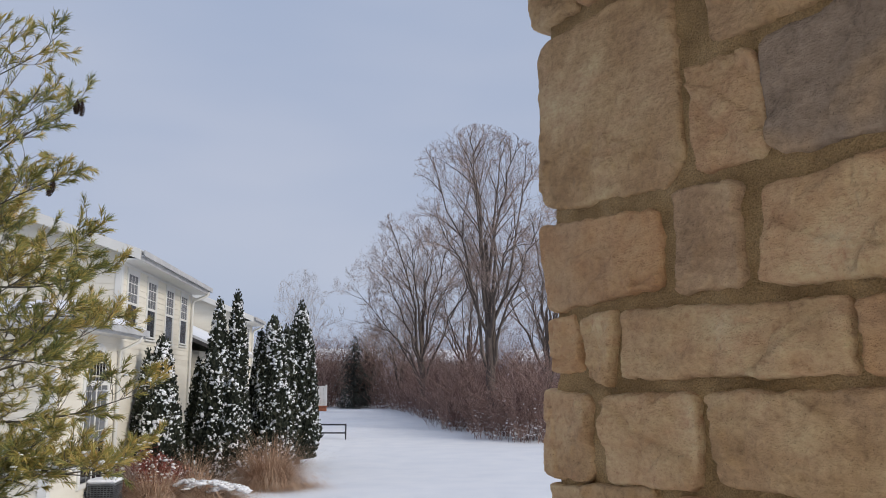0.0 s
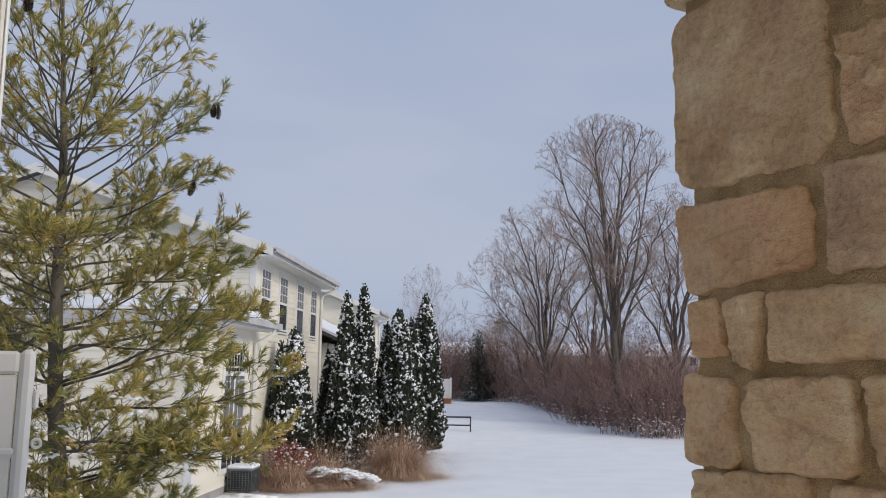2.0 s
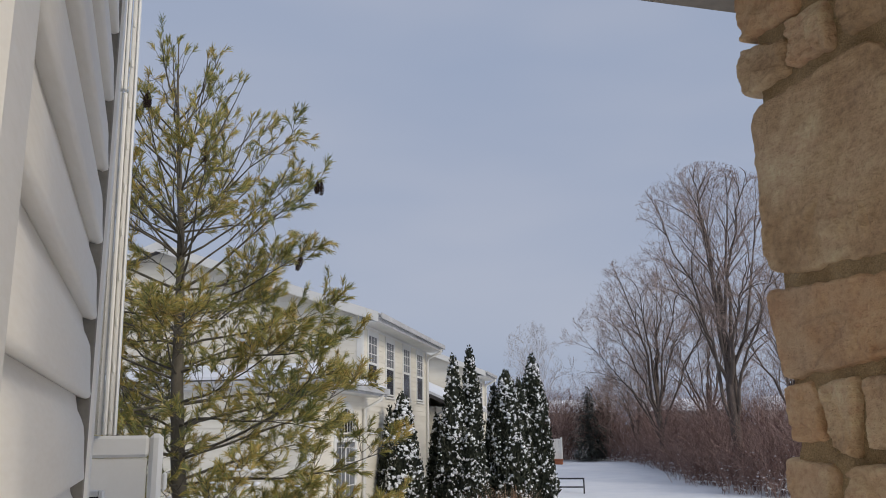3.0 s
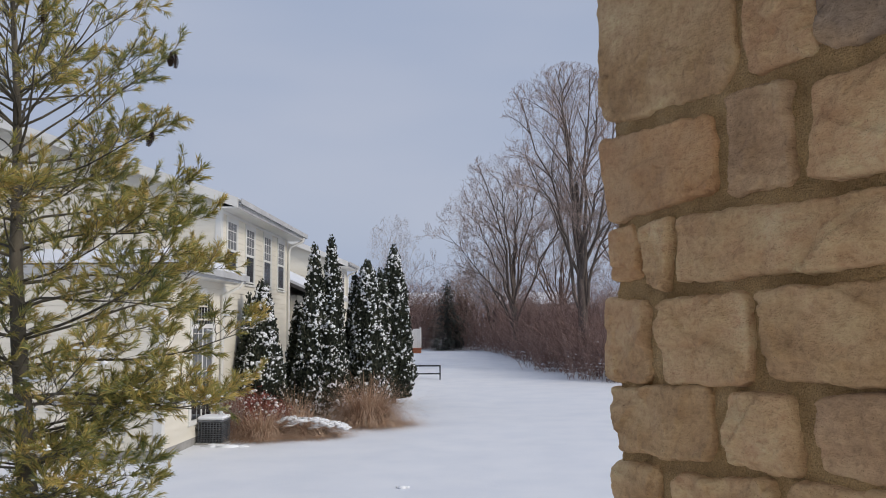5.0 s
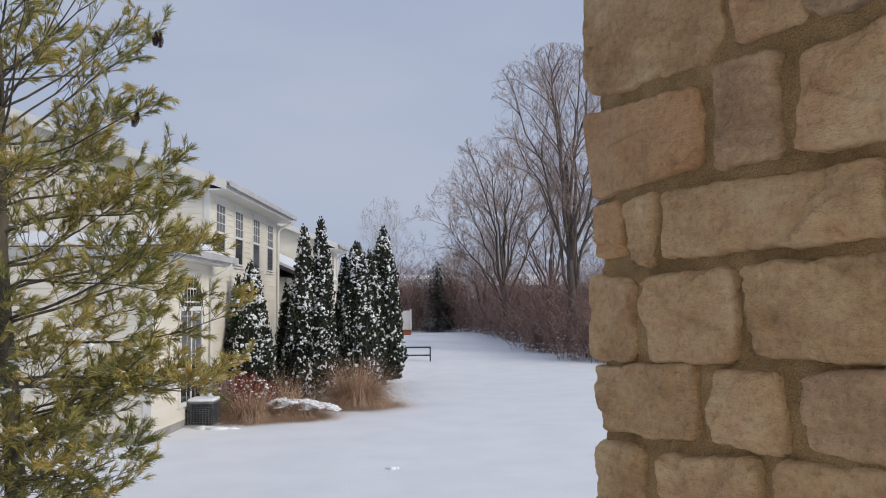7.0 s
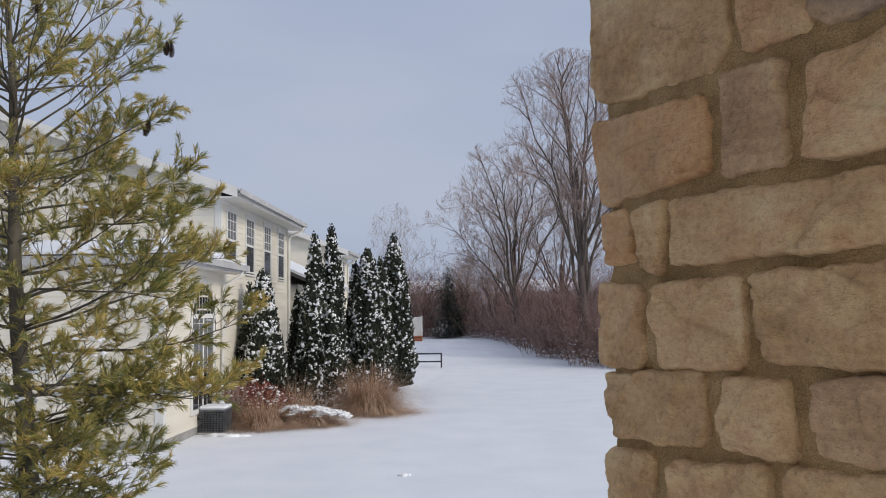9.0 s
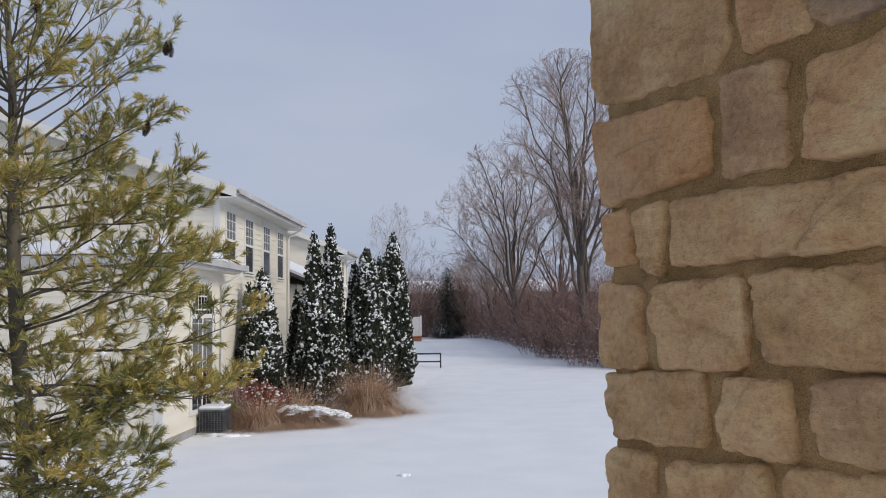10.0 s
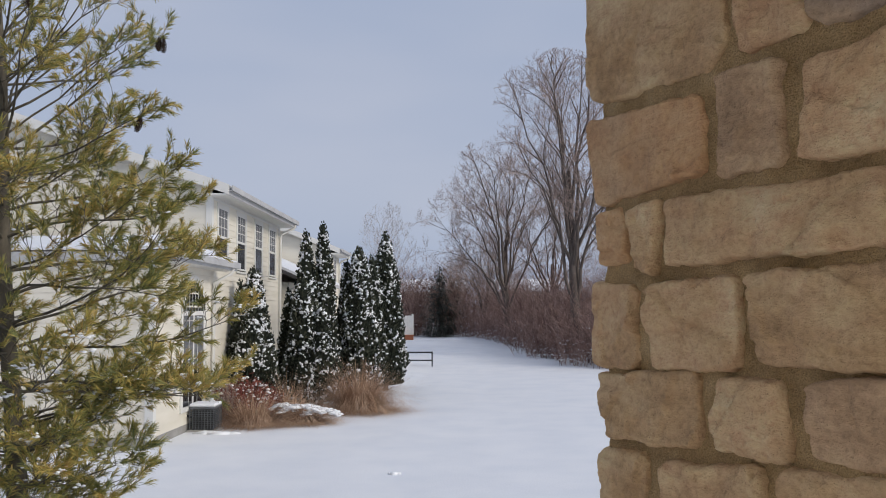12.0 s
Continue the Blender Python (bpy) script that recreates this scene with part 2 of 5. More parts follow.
# ---- mesh tools ----
class Geo:
    """Collects vertices and faces of one mesh."""

    def __init__(self):
        self.v, self.f = [], []

    def add(self, verts, faces):
        k = len(self.v)
        self.v.extend(tuple(p) for p in verts)
        self.f.extend(tuple(i + k for i in q) for q in faces)

    def box(self, lo, hi, m=None):
        (a, b, c), (d, e, g) = lo, hi
        vs = [(a, b, c), (d, b, c), (d, e, c), (a, e, c), (a, b, g), (d, b, g), (d, e, g), (a, e, g)]
        if m is not None:
            vs = [tuple(m @ Vector(p)) for p in vs]
        self.add(vs, [(0, 3, 2, 1), (4, 5, 6, 7), (0, 1, 5, 4), (1, 2, 6, 5), (2, 3, 7, 6), (3, 0, 4, 7)])

    def rbox(self, lo, hi, r=0.01, m=None):
        """A box with its edges bevelled by r."""
        lo, hi = Vector(lo), Vector(hi)
        c, h = (lo + hi) / 2, (hi - lo) / 2
        r = min(r, *(0.49 * q for q in h * 2))
        vs, idx = [], {}
        for sx in (-1, 1):
            for sy in (-1, 1):
                for sz in (-1, 1):
                    for ax in range(3):
                        p = [sx * (h.x - r), sy * (h.y - r), sz * (h.z - r)]
                        p[ax] = (sx, sy, sz)[ax] * h[ax]
                        idx[sx, sy, sz, ax] = len(vs)
                        q = c + Vector(p)
                        vs.append(tuple(m @ q) if m is not None else tuple(q))
        fs = []
        S = (-1, 1)
        for ax in range(3):
            o = [i for i in range(3) if i != ax]
            for s in S:
                def key(a, b):
                    k = [0, 0, 0]
                    k[ax], k[o[0]], k[o[1]] = s, a, b
                    return idx[(*k, ax)]
                q = [key(-1, -1), key(1, -1), key(1, 1), key(-1, 1)]
                fs.append(q if (s > 0) != (ax == 1) else q[::-1])
        for ax in range(3):                      # edge strips along ax
            o = [i for i in range(3) if i != ax]
            for a in S:
                for b in S:
                    def key2(e, which):
                        k = [0, 0, 0]
                        k[ax], k[o[0]], k[o[1]] = e, a, b
                        return idx[(*k, which)]
                    fs.append([key2(-1, o[0]), key2(1, o[0]), key2(1, o[1]), key2(-1, o[1])])
        for sx in S:
            for sy in S:
                for sz in S:
                    fs.append([idx[sx, sy, sz, i] for i in range(3)])
        self.add(vs, fs)

    def tube(self, pts, radii, sides=5, cap=False):
        pts = [Vector(p) for p in pts]
        vs, fs, n = [], [], len(pts)
        d = (pts[1] - pts[0]).normalized()
        a = d.orthogonal().normalized()
        for i, p in enumerate(pts):
            d = (pts[min(i + 1, n - 1)] - pts[max(i - 1, 0)])
            if d.length > 1e-9:
                d.normalize()
                a = (a - d * a.dot(d))
                a = a.normalized() if a.length > 1e-6 else d.orthogonal().normalized()
            b = d.cross(a)
            for k in range(sides):
                t = 2 * math.pi * k / sides
                vs.append(p + (a * math.cos(t) + b * math.sin(t)) * radii[i])
        for i in range(n - 1):
            for k in range(sides):
                k2 = (k + 1) % sides
                fs.append((i * sides + k, i * sides + k2, (i + 1) * sides + k2, (i + 1) * sides + k))
        if cap:
            fs.append(tuple(range(sides))[::-1])
            fs.append(tuple((n - 1) * sides + k for k in range(sides)))
        self.add(vs, fs)

    def blob(self, c, s, rng, rough=0.25):
        """A lumpy rounded clod of snow."""
        vs = []
        for p in ICO_V:
            k = 1 + rng.uniform(-rough, rough)
            vs.append((c[0] + p[0] * s[0] * k, c[1] + p[1] * s[1] * k, c[2] + p[2] * s[2] * k))
        self.add(vs, ICO_F)

    def mesh(self, name, smooth=False):
        me = bpy.data.meshes.new(name)
        me.from_pydata(self.v, [], self.f)
        if smooth:
            me.polygons.foreach_set("use_smooth", [True] * len(me.polygons))
        me.update()
        return me


_bm = bmesh.new()
bmesh.ops.create_icosphere(_bm, subdivisions=1, radius=1.0)
_bm.verts.ensure_lookup_table()
ICO_V = [tuple(v.co) for v in _bm.verts]
ICO_F = [tuple(v.index for v in f.verts) for f in _bm.faces]
_bm.free()


def fix_normals(me):
    b = bmesh.new()
    b.from_mesh(me)
    bmesh.ops.recalc_face_normals(b, faces=b.faces)
    b.to_mesh(me)
    b.free()


def part(name, geo, mat, parent=None, label="", smooth=False, recalc=False, kind=""):
    me = geo.mesh(name, smooth)
    if recalc:
        fix_normals(me)
    me.materials.append(mat)
    ob = new(name, me)
    if parent is not None:
        ob.parent = parent
    tagged(ob, label, kind=kind)
    return ob


def thing(name, label, category, m=None, group="", kind=""):
    ob = new(name)
    ob.empty_display_size = 0.1
    if m is not None:
        ob.matrix_world = m
    return tagged(ob, label, category, group, kind)


def boxed(name, lo, hi, mat, parent=None, r=0.008, label=""):
    g = Geo()
    g.rbox(lo, hi, r)
    return part(name, g, mat, parent, label, recalc=True)


# ---- ground ----
def ground_z(x, y):
    t = min(max((y - 34) / 28, 0), 1)
    rise = 0.5 * t * t * (3 - 2 * t)
    far = min(max((y - 70) / 300, 0), 1)
    return rise + far * 2.0 + 0.05 * noise.noise((x * 0.18, y * 0.18, 0)) + 0.02 * noise.noise((x * 0.7, y * 0.5, 3))


def spaced(lo, hi, step, far, grow=1.35):
    a = list(np.arange(lo, hi + 1e-6, step))
    s = step
    while a[-1] < far:
        s *= grow
        a.append(a[-1] + s)
    s = step
    while a[0] > -far:
        s *= grow
        a.insert(0, a[0] - s)
    return a


def build_ground():
    rng = random.Random(5)
    xs, ys = spaced(-7, 7, 0.22, 900), spaced(6, 50, 0.22, 900)
    prints = []
    for i in range(46):                           # an old trodden trail, snowed over
        y = 23 + i * 0.48
        prints.append((-1.4 - 0.35 * math.sin(i * 0.16) - (y - 23) * 0.012 + (0.12 if i % 2 else -0.12), y))
    g = Geo()
    for y in ys:
        for x in xs:
            z = ground_z(x, y)
            if 22 < y < 47 and -3.5 < x < 0.5:
                for px, py in prints:
                    q = (x - px) ** 2 + ((y - py) * 0.8) ** 2
                    if q < 0.25:
                        z -= 0.06 * math.exp(-q / 0.03)
            g.v.append((x, y, z))
    n = len(xs)
    for j in range(len(ys) - 1):
        for i in range(n - 1):
            g.f.append((j * n + i, j * n + i + 1, (j + 1) * n + i + 1, (j + 1) * n + i))
    ob = part("ground", g, SNOW, smooth=True)
    tagged(ob, "smooth snow-covered lawn with a faint trodden trail", "ground", kind="structure")
    g = Geo()
    for dx, dy, s in ((0, 0, 0.06), (0.08, 0.03, 0.04), (-0.07, 0.03, 0.035)):
        g.blob((-1.07 + dx, 13.2 + dy, ground_z(-1.07, 13.2) + 0.012), (s, s * 0.8, s * 0.7), rng)
    tagged(part("snow_clod", g, SNOW_BITS, smooth=True), "small clod of snow lying on the smooth lawn", "snow clod")


build_ground()

# ---- the porch round the camera: wall, floor, beam, ceiling ----
TURN = 26.0
PORCH = pose(0, 0, 0, 0, 0, TURN)                 # local x: across, away from the wall; local y: along the wall
WALL_X, WALL_END, FLOOR_Z, CEIL_Z = -0.243, 1.32, 0.95, 3.72
LAP, LAP_0 = 0.1142, 2.545
NEAR_WALL = PORCH @ Matrix.Translation((-0.2175, 1.32, 0)) @ pose(0, 0, 0, 0, 0, 4.2) @ Matrix.Translation((0.2175, -1.32, 0))


def lap_profile():
    """Dutch-lap board, depth and height, from its butt up."""
    return [(0.002, 0.004), (0.017, -0.001), (0.0215, 0.001), (0.0225, 0.005), (0.0215, 0.012), (0.020, 0.03), (0.0185, 0.058), (0.0165, 0.074), (0.012, 0.086), (0.0065, 0.097), (0.0035, 0.112), (0.003, 0.1175)]


def build_near_wall():
    wall = thing("wall_north", "house wall clad in grey-white vinyl lap siding", "wall", NEAR_WALL, kind="structure")
    g = Geo()
    g.box((-0.45, -4.0, FLOOR_Z), (WALL_X, WALL_END + 0.003, 5.2))
    g.box((-4.0, WALL_END - 0.2, 0.0), (-0.46, WALL_END + 0.03, 5.2))
    part("wall_core", g, CHANNEL, wall, "grey sheathing behind the siding")
    prof = lap_profile()
    shared = None
    n = int((4.6 - FLOOR_Z) / LAP)
    first = LAP_0 - LAP * int((LAP_0 - FLOOR_Z) / LAP)
    y0, y1 = 0.52, WALL_END
    for i in range(n):
        z = first + i * LAP
        if shared is None:
            g = Geo()
            k = len(prof)
            ys = [y0, y0 + 0.2, y0 + 0.4, y1 - 0.004, y1]
            for y in ys:
                tuck = 0.0 if y < y1 else 0.003
                g.v.extend((d - tuck, y, h) for d, h in prof)
            for j in range(len(ys) - 1):
                for q in range(k - 1):
                    g.f.append((j * k + q, j * k + q + 1, (j + 1) * k + q + 1, (j + 1) * k + q))
            e = (len(ys) - 1) * k
            g.f.append(tuple(e + q for q in range(k)))
            g.f.append(tuple(range(k))[::-1])
            shared = g.mesh("siding_board", True)
            fix_normals(shared)
            shared.materials.append(NEAR_SIDING)
        b = new("siding_board", shared)
        b.parent = wall
        b.location = (WALL_X, 0, z)
    g = Geo()                                     # channel that takes the boards' cut ends
    g.rbox((WALL_X + 0.0, WALL_END + 0.004, FLOOR_Z), (WALL_X + 0.0225, WALL_END + 0.009, 4.9), 0.002)
    part("end_channel", g, CHANNEL, wall, "weathered grey end channel", recalc=True)
    g = Geo()                                     # corner post with rounded ribs
    g.rbox((WALL_X - 0.06, WALL_END + 0.0095, FLOOR_Z), (WALL_X + 0.0265, WALL_END + 0.078, 4.9), 0.006)
    g.rbox((WALL_X - 0.06, WALL_END + 0.079, FLOOR_Z), (WALL_X + 0.022, WALL_END + 0.088, 4.9), 0.003)
    part("corner_post", g, WHITE, wall, "white vinyl corner post", recalc=True)
    g = Geo()                                     # casing of the door beside the camera; siding grey stands in for porch shade
    g.rbox((WALL_X, 0.40, FLOOR_Z), (WALL_X + 0.032, 0.465, 4.6), 0.010)
    g.rbox((WALL_X, 0.467, FLOOR_Z), (WALL_X + 0.028, 0.517, 4.6), 0.008)
    part("door_casing", g, NEAR_SIDING, wall, "door casing, greyed in colour for the porch shade", recalc=True)
    g = Geo()
    g.box((WALL_X, -4.0, FLOOR_Z), (WALL_X + 0.012, 0.399, 4.6))
    part("plain_cladding", g, NEAR_SIDING, wall)

    floor = thing("floor", "concrete porch floor", "floor", PORCH, kind="structure")
    g = Geo()
    g.box((-0.218, -4.0, -0.3), (2.2, 1.45, FLOOR_Z - 0.001))
    part("floor_slab", g, CONCRETE, floor)
    # unseen bright snow sheet, added to throw light up at the pillar
    g = Geo()
    g.rbox((-0.19, -3.9, FLOOR_Z + 0.001), (2.15, 1.40, FLOOR_Z + 0.03), 0.012)
    part("blown_snow", g, SNOW_BITS, floor, "thin layer of snow added to bounce light onto the pillar", recalc=True)
    # ceiling out of view, kept white and short to let light reach the stone
    ceil = thing("ceiling", "unseen porch ceiling, white to bounce light onto the pillar", "ceiling", PORCH, kind="structure")
    g = Geo()
    g.box((-0.21, -0.7, CEIL_Z), (2.3, 1.0, CEIL_Z + 0.12))
    part("ceiling_boards", g, CEIL, ceil)
    beam = thing("beam", "taupe porch beam resting on the stone pillar", "beam", PORCH, kind="structure")
    g = Geo()
    g.rbox((-0.18, 1.0, 3.337), (2.3, 1.205, CEIL_Z + 0.2), 0.006)
    part("beam_box", g, SOFFIT, beam, recalc=True)


build_near_wall()


# ---- stone pillar ----
FACE_X, PIL_Y0, PIL_Y1, PIL_X1, PIL_TOP = 0.808, 0.36, 1.112, 1.38, 3.336


def stone_mesh(quad, seed, proud, back, step, skirt_left=0.0):
    """A split-faced stone between four corners (y, z): far top, near top, near bottom, far bottom; face towards -x.
    Ragged outline, chips knocked off its arrises, a broken uneven face."""
    rng = random.Random(seed)
    o = Vector((rng.uniform(-50, 50), rng.uniform(-50, 50), rng.uniform(-50, 50)))
    g = Geo()
    (y0, z0), (y1, z1), (y2, z2), (y3, z3) = quad
    w = (abs(y0 - y1) + abs(y3 - y2)) / 2
    h = (abs(z0 - z3) + abs(z1 - z2)) / 2
    small = min(w, h)
    e = min(0.0042, 0.12 * small)
    tilt_y, tilt_z = rng.uniform(-0.04, 0.04), rng.uniform(-0.05, 0.05)
    chips = []                                    # cutting planes along the edges: place, inward direction, slope
    for _ in range(3 + int((w + h) / 0.05)):
        side = rng.choice((0, 1, 3) if skirt_left else (0, 1, 2, 3))
        k = rng.random()
        cy, cz = (((k - .5) * w, h / 2), ((k - .5) * w, -h / 2), (w / 2, (k - .5) * h), (-w / 2, (k - .5) * h))[side]
        ny, nz = ((0, -1), (0, 1), (-1, 0), (1, 0))[side]
        ny, nz = ny + rng.uniform(-.7, .7), nz + rng.uniform(-.7, .7)
        chips.append((cy, cz, ny, nz, rng.uniform(0.10, 0.34) * small ** 0.5 * 0.30, rng.uniform(0.35, 0.9)))
    shelf = [(rng.uniform(-.4, .4) * w, rng.uniform(-.4, .4) * h, rng.uniform(0, 6.283), rng.uniform(0.003, 0.0075)) for _ in range(2 + int(w * h / 0.008))]

    def axis(size):
        a = [0, e * 0.25 / size, e * 0.7 / size, e * 1.4 / size]
        n = max(2, int(size / step))
        mid = [a[-1] + (1 - 2 * a[-1]) * i / (n + 1) for i in range(1, n + 1)]
        return a + mid + [1 - q for q in reversed(a)]

    ay, az = axis(w), axis(h)
    for t in az:
        for s in ay:
            ds, dt = min(s, 1 - s) * w, min(t, 1 - t) * h
            u, v = (s - 0.5) * w, (t - 0.5) * h
            ya, yb = y3 + (y2 - y3) * (1 - s), y0 + (y1 - y0) * (1 - s)
            za, zb = z3 + (z2 - z3) * (1 - s), z0 + (z1 - z0) * (1 - s)
            y, z = ya + (yb - ya) * t, za + (zb - za) * t
            corner = max(0, 1 - ds / (small * 0.12)) * max(0, 1 - dt / (small * 0.12))
            y -= math.copysign(corner * small * 0.045, u)
            z -= math.copysign(corner * small * 0.045, v)
            q1, q2, q3 = o + Vector((0, u * 16, v * 16)), o + Vector((5, u * 48, v * 48)), o + Vector((6, u * 130, v * 130))
            n1, n2, n3 = noise.noise_vector(q1), noise.noise_vector(q2), noise.noise_vector(q3)
            y += n1.x * 0.006 + n2.x * 0.0036 + n3.x * 0.0013
            z += n1.y * 0.005 + n2.y * 0.0034 + n3.y * 0.0013
            q = min(min(ds, dt) / (e * 1.4), 1)
            round_ = math.sqrt(max(0, 1 - (1 - q) ** 2))
            relief = noise.noise(o + Vector((1, u * 8, v * 11))) * 0.0065
            r2 = noise.noise(o + Vector((2, u * 24, v * 20)))
            relief += 0.006 * (abs(r2) - 0.25) + n2.z * 0.0028 + abs(n3.z) * 0.0034
            for cy, cz, th, dep in shelf:         # layers split off along a ragged line
                d = (u - cy) * math.cos(th) + (v - cz) * math.sin(th) + 0.5 * small * 0.25 * n1.z + 0.004 * n2.y
                if d > 0:
                    relief -= dep * min(1, d / 0.0025) * max(0, 1 - d / (small * 0.55))
            cut = 0
            for cy, cz, ny, nz, reach_, slope in chips:
                d = reach_ - ((u - cy) * ny + (v - cz) * nz) - 1.3 * abs(-(u - cy) * nz + (v - cz) * ny) + 0.006 * n2.z
                if d > 0:
                    cut = max(cut, d * slope)
            x = -(proud * (0.10 + 0.90 * round_) + (relief + tilt_y * u + tilt_z * v) * (0.25 + 0.75 * round_) - min(cut, proud * 0.72) * round_)
            g.v.append((min(x, -0.013 * round_), y, z))
    ny, nn = len(ay), len(az)
    for j in range(nn - 1):
        for i in range(ny - 1):
            g.f.append((j * ny + i, (j + 1) * ny + i, (j + 1) * ny + i + 1, j * ny + i + 1))
    ring = [i for i in range(ny)] + [j * ny + ny - 1 for j in range(1, nn)] + [(nn - 1) * ny + i for i in range(ny - 2, -1, -1)] + [j * ny for j in range(nn - 2, 0, -1)]
    k = len(g.v)
    edge = max(y0, y3) - w * 0.1
    for i in ring:
        x, y, z = g.v[i]
        g.v.append((skirt_left if skirt_left and y > edge else back, y, z))
    m = len(ring)
    for i in range(m):
        j = (i + 1) % m
        g.f.append((ring[i], ring[j], k + j, k + i))
    return g.mesh("stone", True)


def build_pillar():
    pil = thing("stone_pillar", "porch pillar faced with split tan and grey stone in sandy mortar", "pillar", PORCH)
    rng = random.Random(11)
    g = Geo()                                     # mortar bed, uneven
    ny, nz = 130, 400
    for j in range(nz + 1):
        for i in range(ny + 1):
            y = PIL_Y0 + (PIL_Y1 - PIL_Y0) * i / ny
            z = FLOOR_Z + (PIL_TOP - FLOOR_Z) * j / nz
            q = Vector((0, y, z))
            dx = 0.006 * noise.noise(q * 14) + 0.0035 * noise.noise(q * 45) + 0.0022 * noise.noise(q * 120)
            edge = 0.008 * noise.noise(Vector((3, 0, z * 18))) if i == ny else 0
            g.v.append((FACE_X - 0.004 + dx, y + edge, z))
    for j in range(nz):
        for i in range(ny):
            a = j * (ny + 1) + i
            g.f.append((a, a + ny + 1, a + ny + 2, a + 1))
    part("mortar_bed", g, MORTAR, pil, "sandy brown mortar", smooth=True)
    g = Geo()
    g.box((FACE_X + 0.02, PIL_Y0, FLOOR_Z), (PIL_X1, PIL_Y1 - 0.012, PIL_TOP - 0.002))
    part("pillar_core", g, MORTAR, pil)

    def lay(kind, tl, tr, br, bl, proud=0.021, step=0.0036):
        """One stone by its corners on the face: (y, z) of far top, near top, near bottom, far bottom."""
        left = max(tl[0], bl[0]) > 1.09
        cy, cz = (tl[0] + tr[0] + br[0] + bl[0]) / 4, (tl[1] + tr[1] + br[1] + bl[1]) / 4
        grow = 0.0035
        quad = [(y - cy + ((0.009 if left else grow) if y > cy else -grow), z - cz + (grow if z > cz else -grow)) for y, z in (tl, tr, br, bl)]
        me = stone_mesh(quad, rng.randrange(10 ** 6), proud, 0.03, step, 0.16 + rng.uniform(-0.05, 0.05) if left else 0.0)
        me.materials.append(STONES[kind])
        ob = new("stone", me)
        ob.parent = pil
        ob.location = (FACE_X + rng.uniform(-0.003, 0.003), cy, cz)

    def put(yl, yr, zb, zt, kind, step=0.0036):
        lay(kind, (yl, zt), (yr, zt), (yr, zb), (yl, zb), step=step)

    # top course and the one under it
    lay("tan", (1.145, 3.331), (1.005, 3.325), (1.010, 3.235), (1.145, 3.255))
    lay("grey", (0.985, 3.330), (0.80, 3.330), (0.80, 3.262), (0.985, 3.255))
    put(0.775, 0.56, 3.262, 3.330, "tan")
    lay("buff", (1.152, 3.237), (1.042, 3.206), (1.047, 3.149), (1.142, 3.150))
    lay("pale", (1.029, 3.228), (0.950, 3.226), (0.944, 3.146), (1.032, 3.153))
    lay("buff", (0.914, 3.240), (0.70, 3.24), (0.70, 3.145), (0.906, 3.146))
    put(0.675, 0.50, 3.14, 3.24, "buff")
    # the tall corner stone and its neighbours
    lay("buff", (1.141, 3.127), (0.849, 3.123), (0.836, 2.830), (1.132, 2.840), 0.025)
    lay("buff", (0.789, 3.115), (0.60, 3.112), (0.61, 2.997), (0.784, 3.004))
    put(0.575, 0.42, 2.99, 3.118, "grey")
    lay("pale", (0.825, 2.980), (0.717, 2.968), (0.706, 2.838), (0.814, 2.838))
    lay("blue", (0.713, 2.972), (0.530, 2.990), (0.535, 2.828), (0.700, 2.836))
    put(0.51, 0.39, 2.833, 2.968, "buff")
    lay("tan", (1.134, 2.816), (0.884, 2.803), (0.880, 2.697), (1.121, 2.680), 0.019)
    lay("grey", (0.857, 2.820), (0.753, 2.818), (0.753, 2.686), (0.855, 2.686))
    lay("pale", (0.720, 2.797), (0.545, 2.808), (0.555, 2.677), (0.720, 2.686), 0.024)
    put(0.527, 0.39, 2.685, 2.806, "tan")
    lay("tan", (1.117, 2.665), (1.066, 2.668), (1.044, 2.588), (1.104, 2.586))
    lay("pale", (1.036, 2.663), (0.972, 2.669), (0.988, 2.567), (1.027, 2.580))
    lay("pale", (0.966, 2.668), (0.618, 2.659), (0.618, 2.581), (0.952, 2.578), 0.024)
    lay("tan", (0.601, 2.660), (0.40, 2.660), (0.40, 2.580), (0.594, 2.578))
    lay("pale", (1.138, 2.561), (1.032, 2.551), (1.033, 2.430), (1.134, 2.431))
    lay("pale", (0.998, 2.549), (0.830, 2.558), (0.832, 2.442), (0.999, 2.433))
    lay("buff", (0.807, 2.557), (0.552, 2.566), (0.552, 2.452), (0.797, 2.452), 0.024)
    put(0.525, 0.39, 2.450, 2.555, "buff")
    lay("buff", (1.124, 2.420), (0.905, 2.431), (0.909, 2.336), (1.098, 2.327))
    lay("pale", (0.874, 2.425), (0.766, 2.434), (0.755, 2.339), (0.882, 2.339))
    lay("grey", (0.726, 2.433), (0.560, 2.450), (0.560, 2.347), (0.728, 2.352))
    put(0.535, 0.39, 2.345, 2.44, "buff")
    lay("buff", (1.120, 2.304), (1.018, 2.309), (1.024, 2.187), (1.116, 2.185))
    lay("pale", (0.984, 2.306), (0.800, 2.328), (0.80, 2.19), (0.966, 2.19))
    lay("buff", (0.772, 2.332), (0.58, 2.342), (0.58, 2.195), (0.770, 2.195))
    put(0.555, 0.39, 2.20, 2.33, "tan")
    z = 2.165                                     # the courses below the view
    while z > FLOOR_Z + 0.05:
        h = min(rng.uniform(0.09, 0.15), z - FLOOR_Z - 0.005)
        y = 1.125
        while y > 0.5:
            w = min(rng.uniform(0.10, 0.28), y - 0.38)
            put(y, y - w, z - h, z, rng.choice(("buff", "pale", "tan", "grey")), 0.02)
            y -= w + 0.024
        z -= h + 0.024
    # the pillar's other sides
    block = ((0.1, 0.05), (-0.1, 0.05), (-0.1, -0.05), (0.1, -0.05))
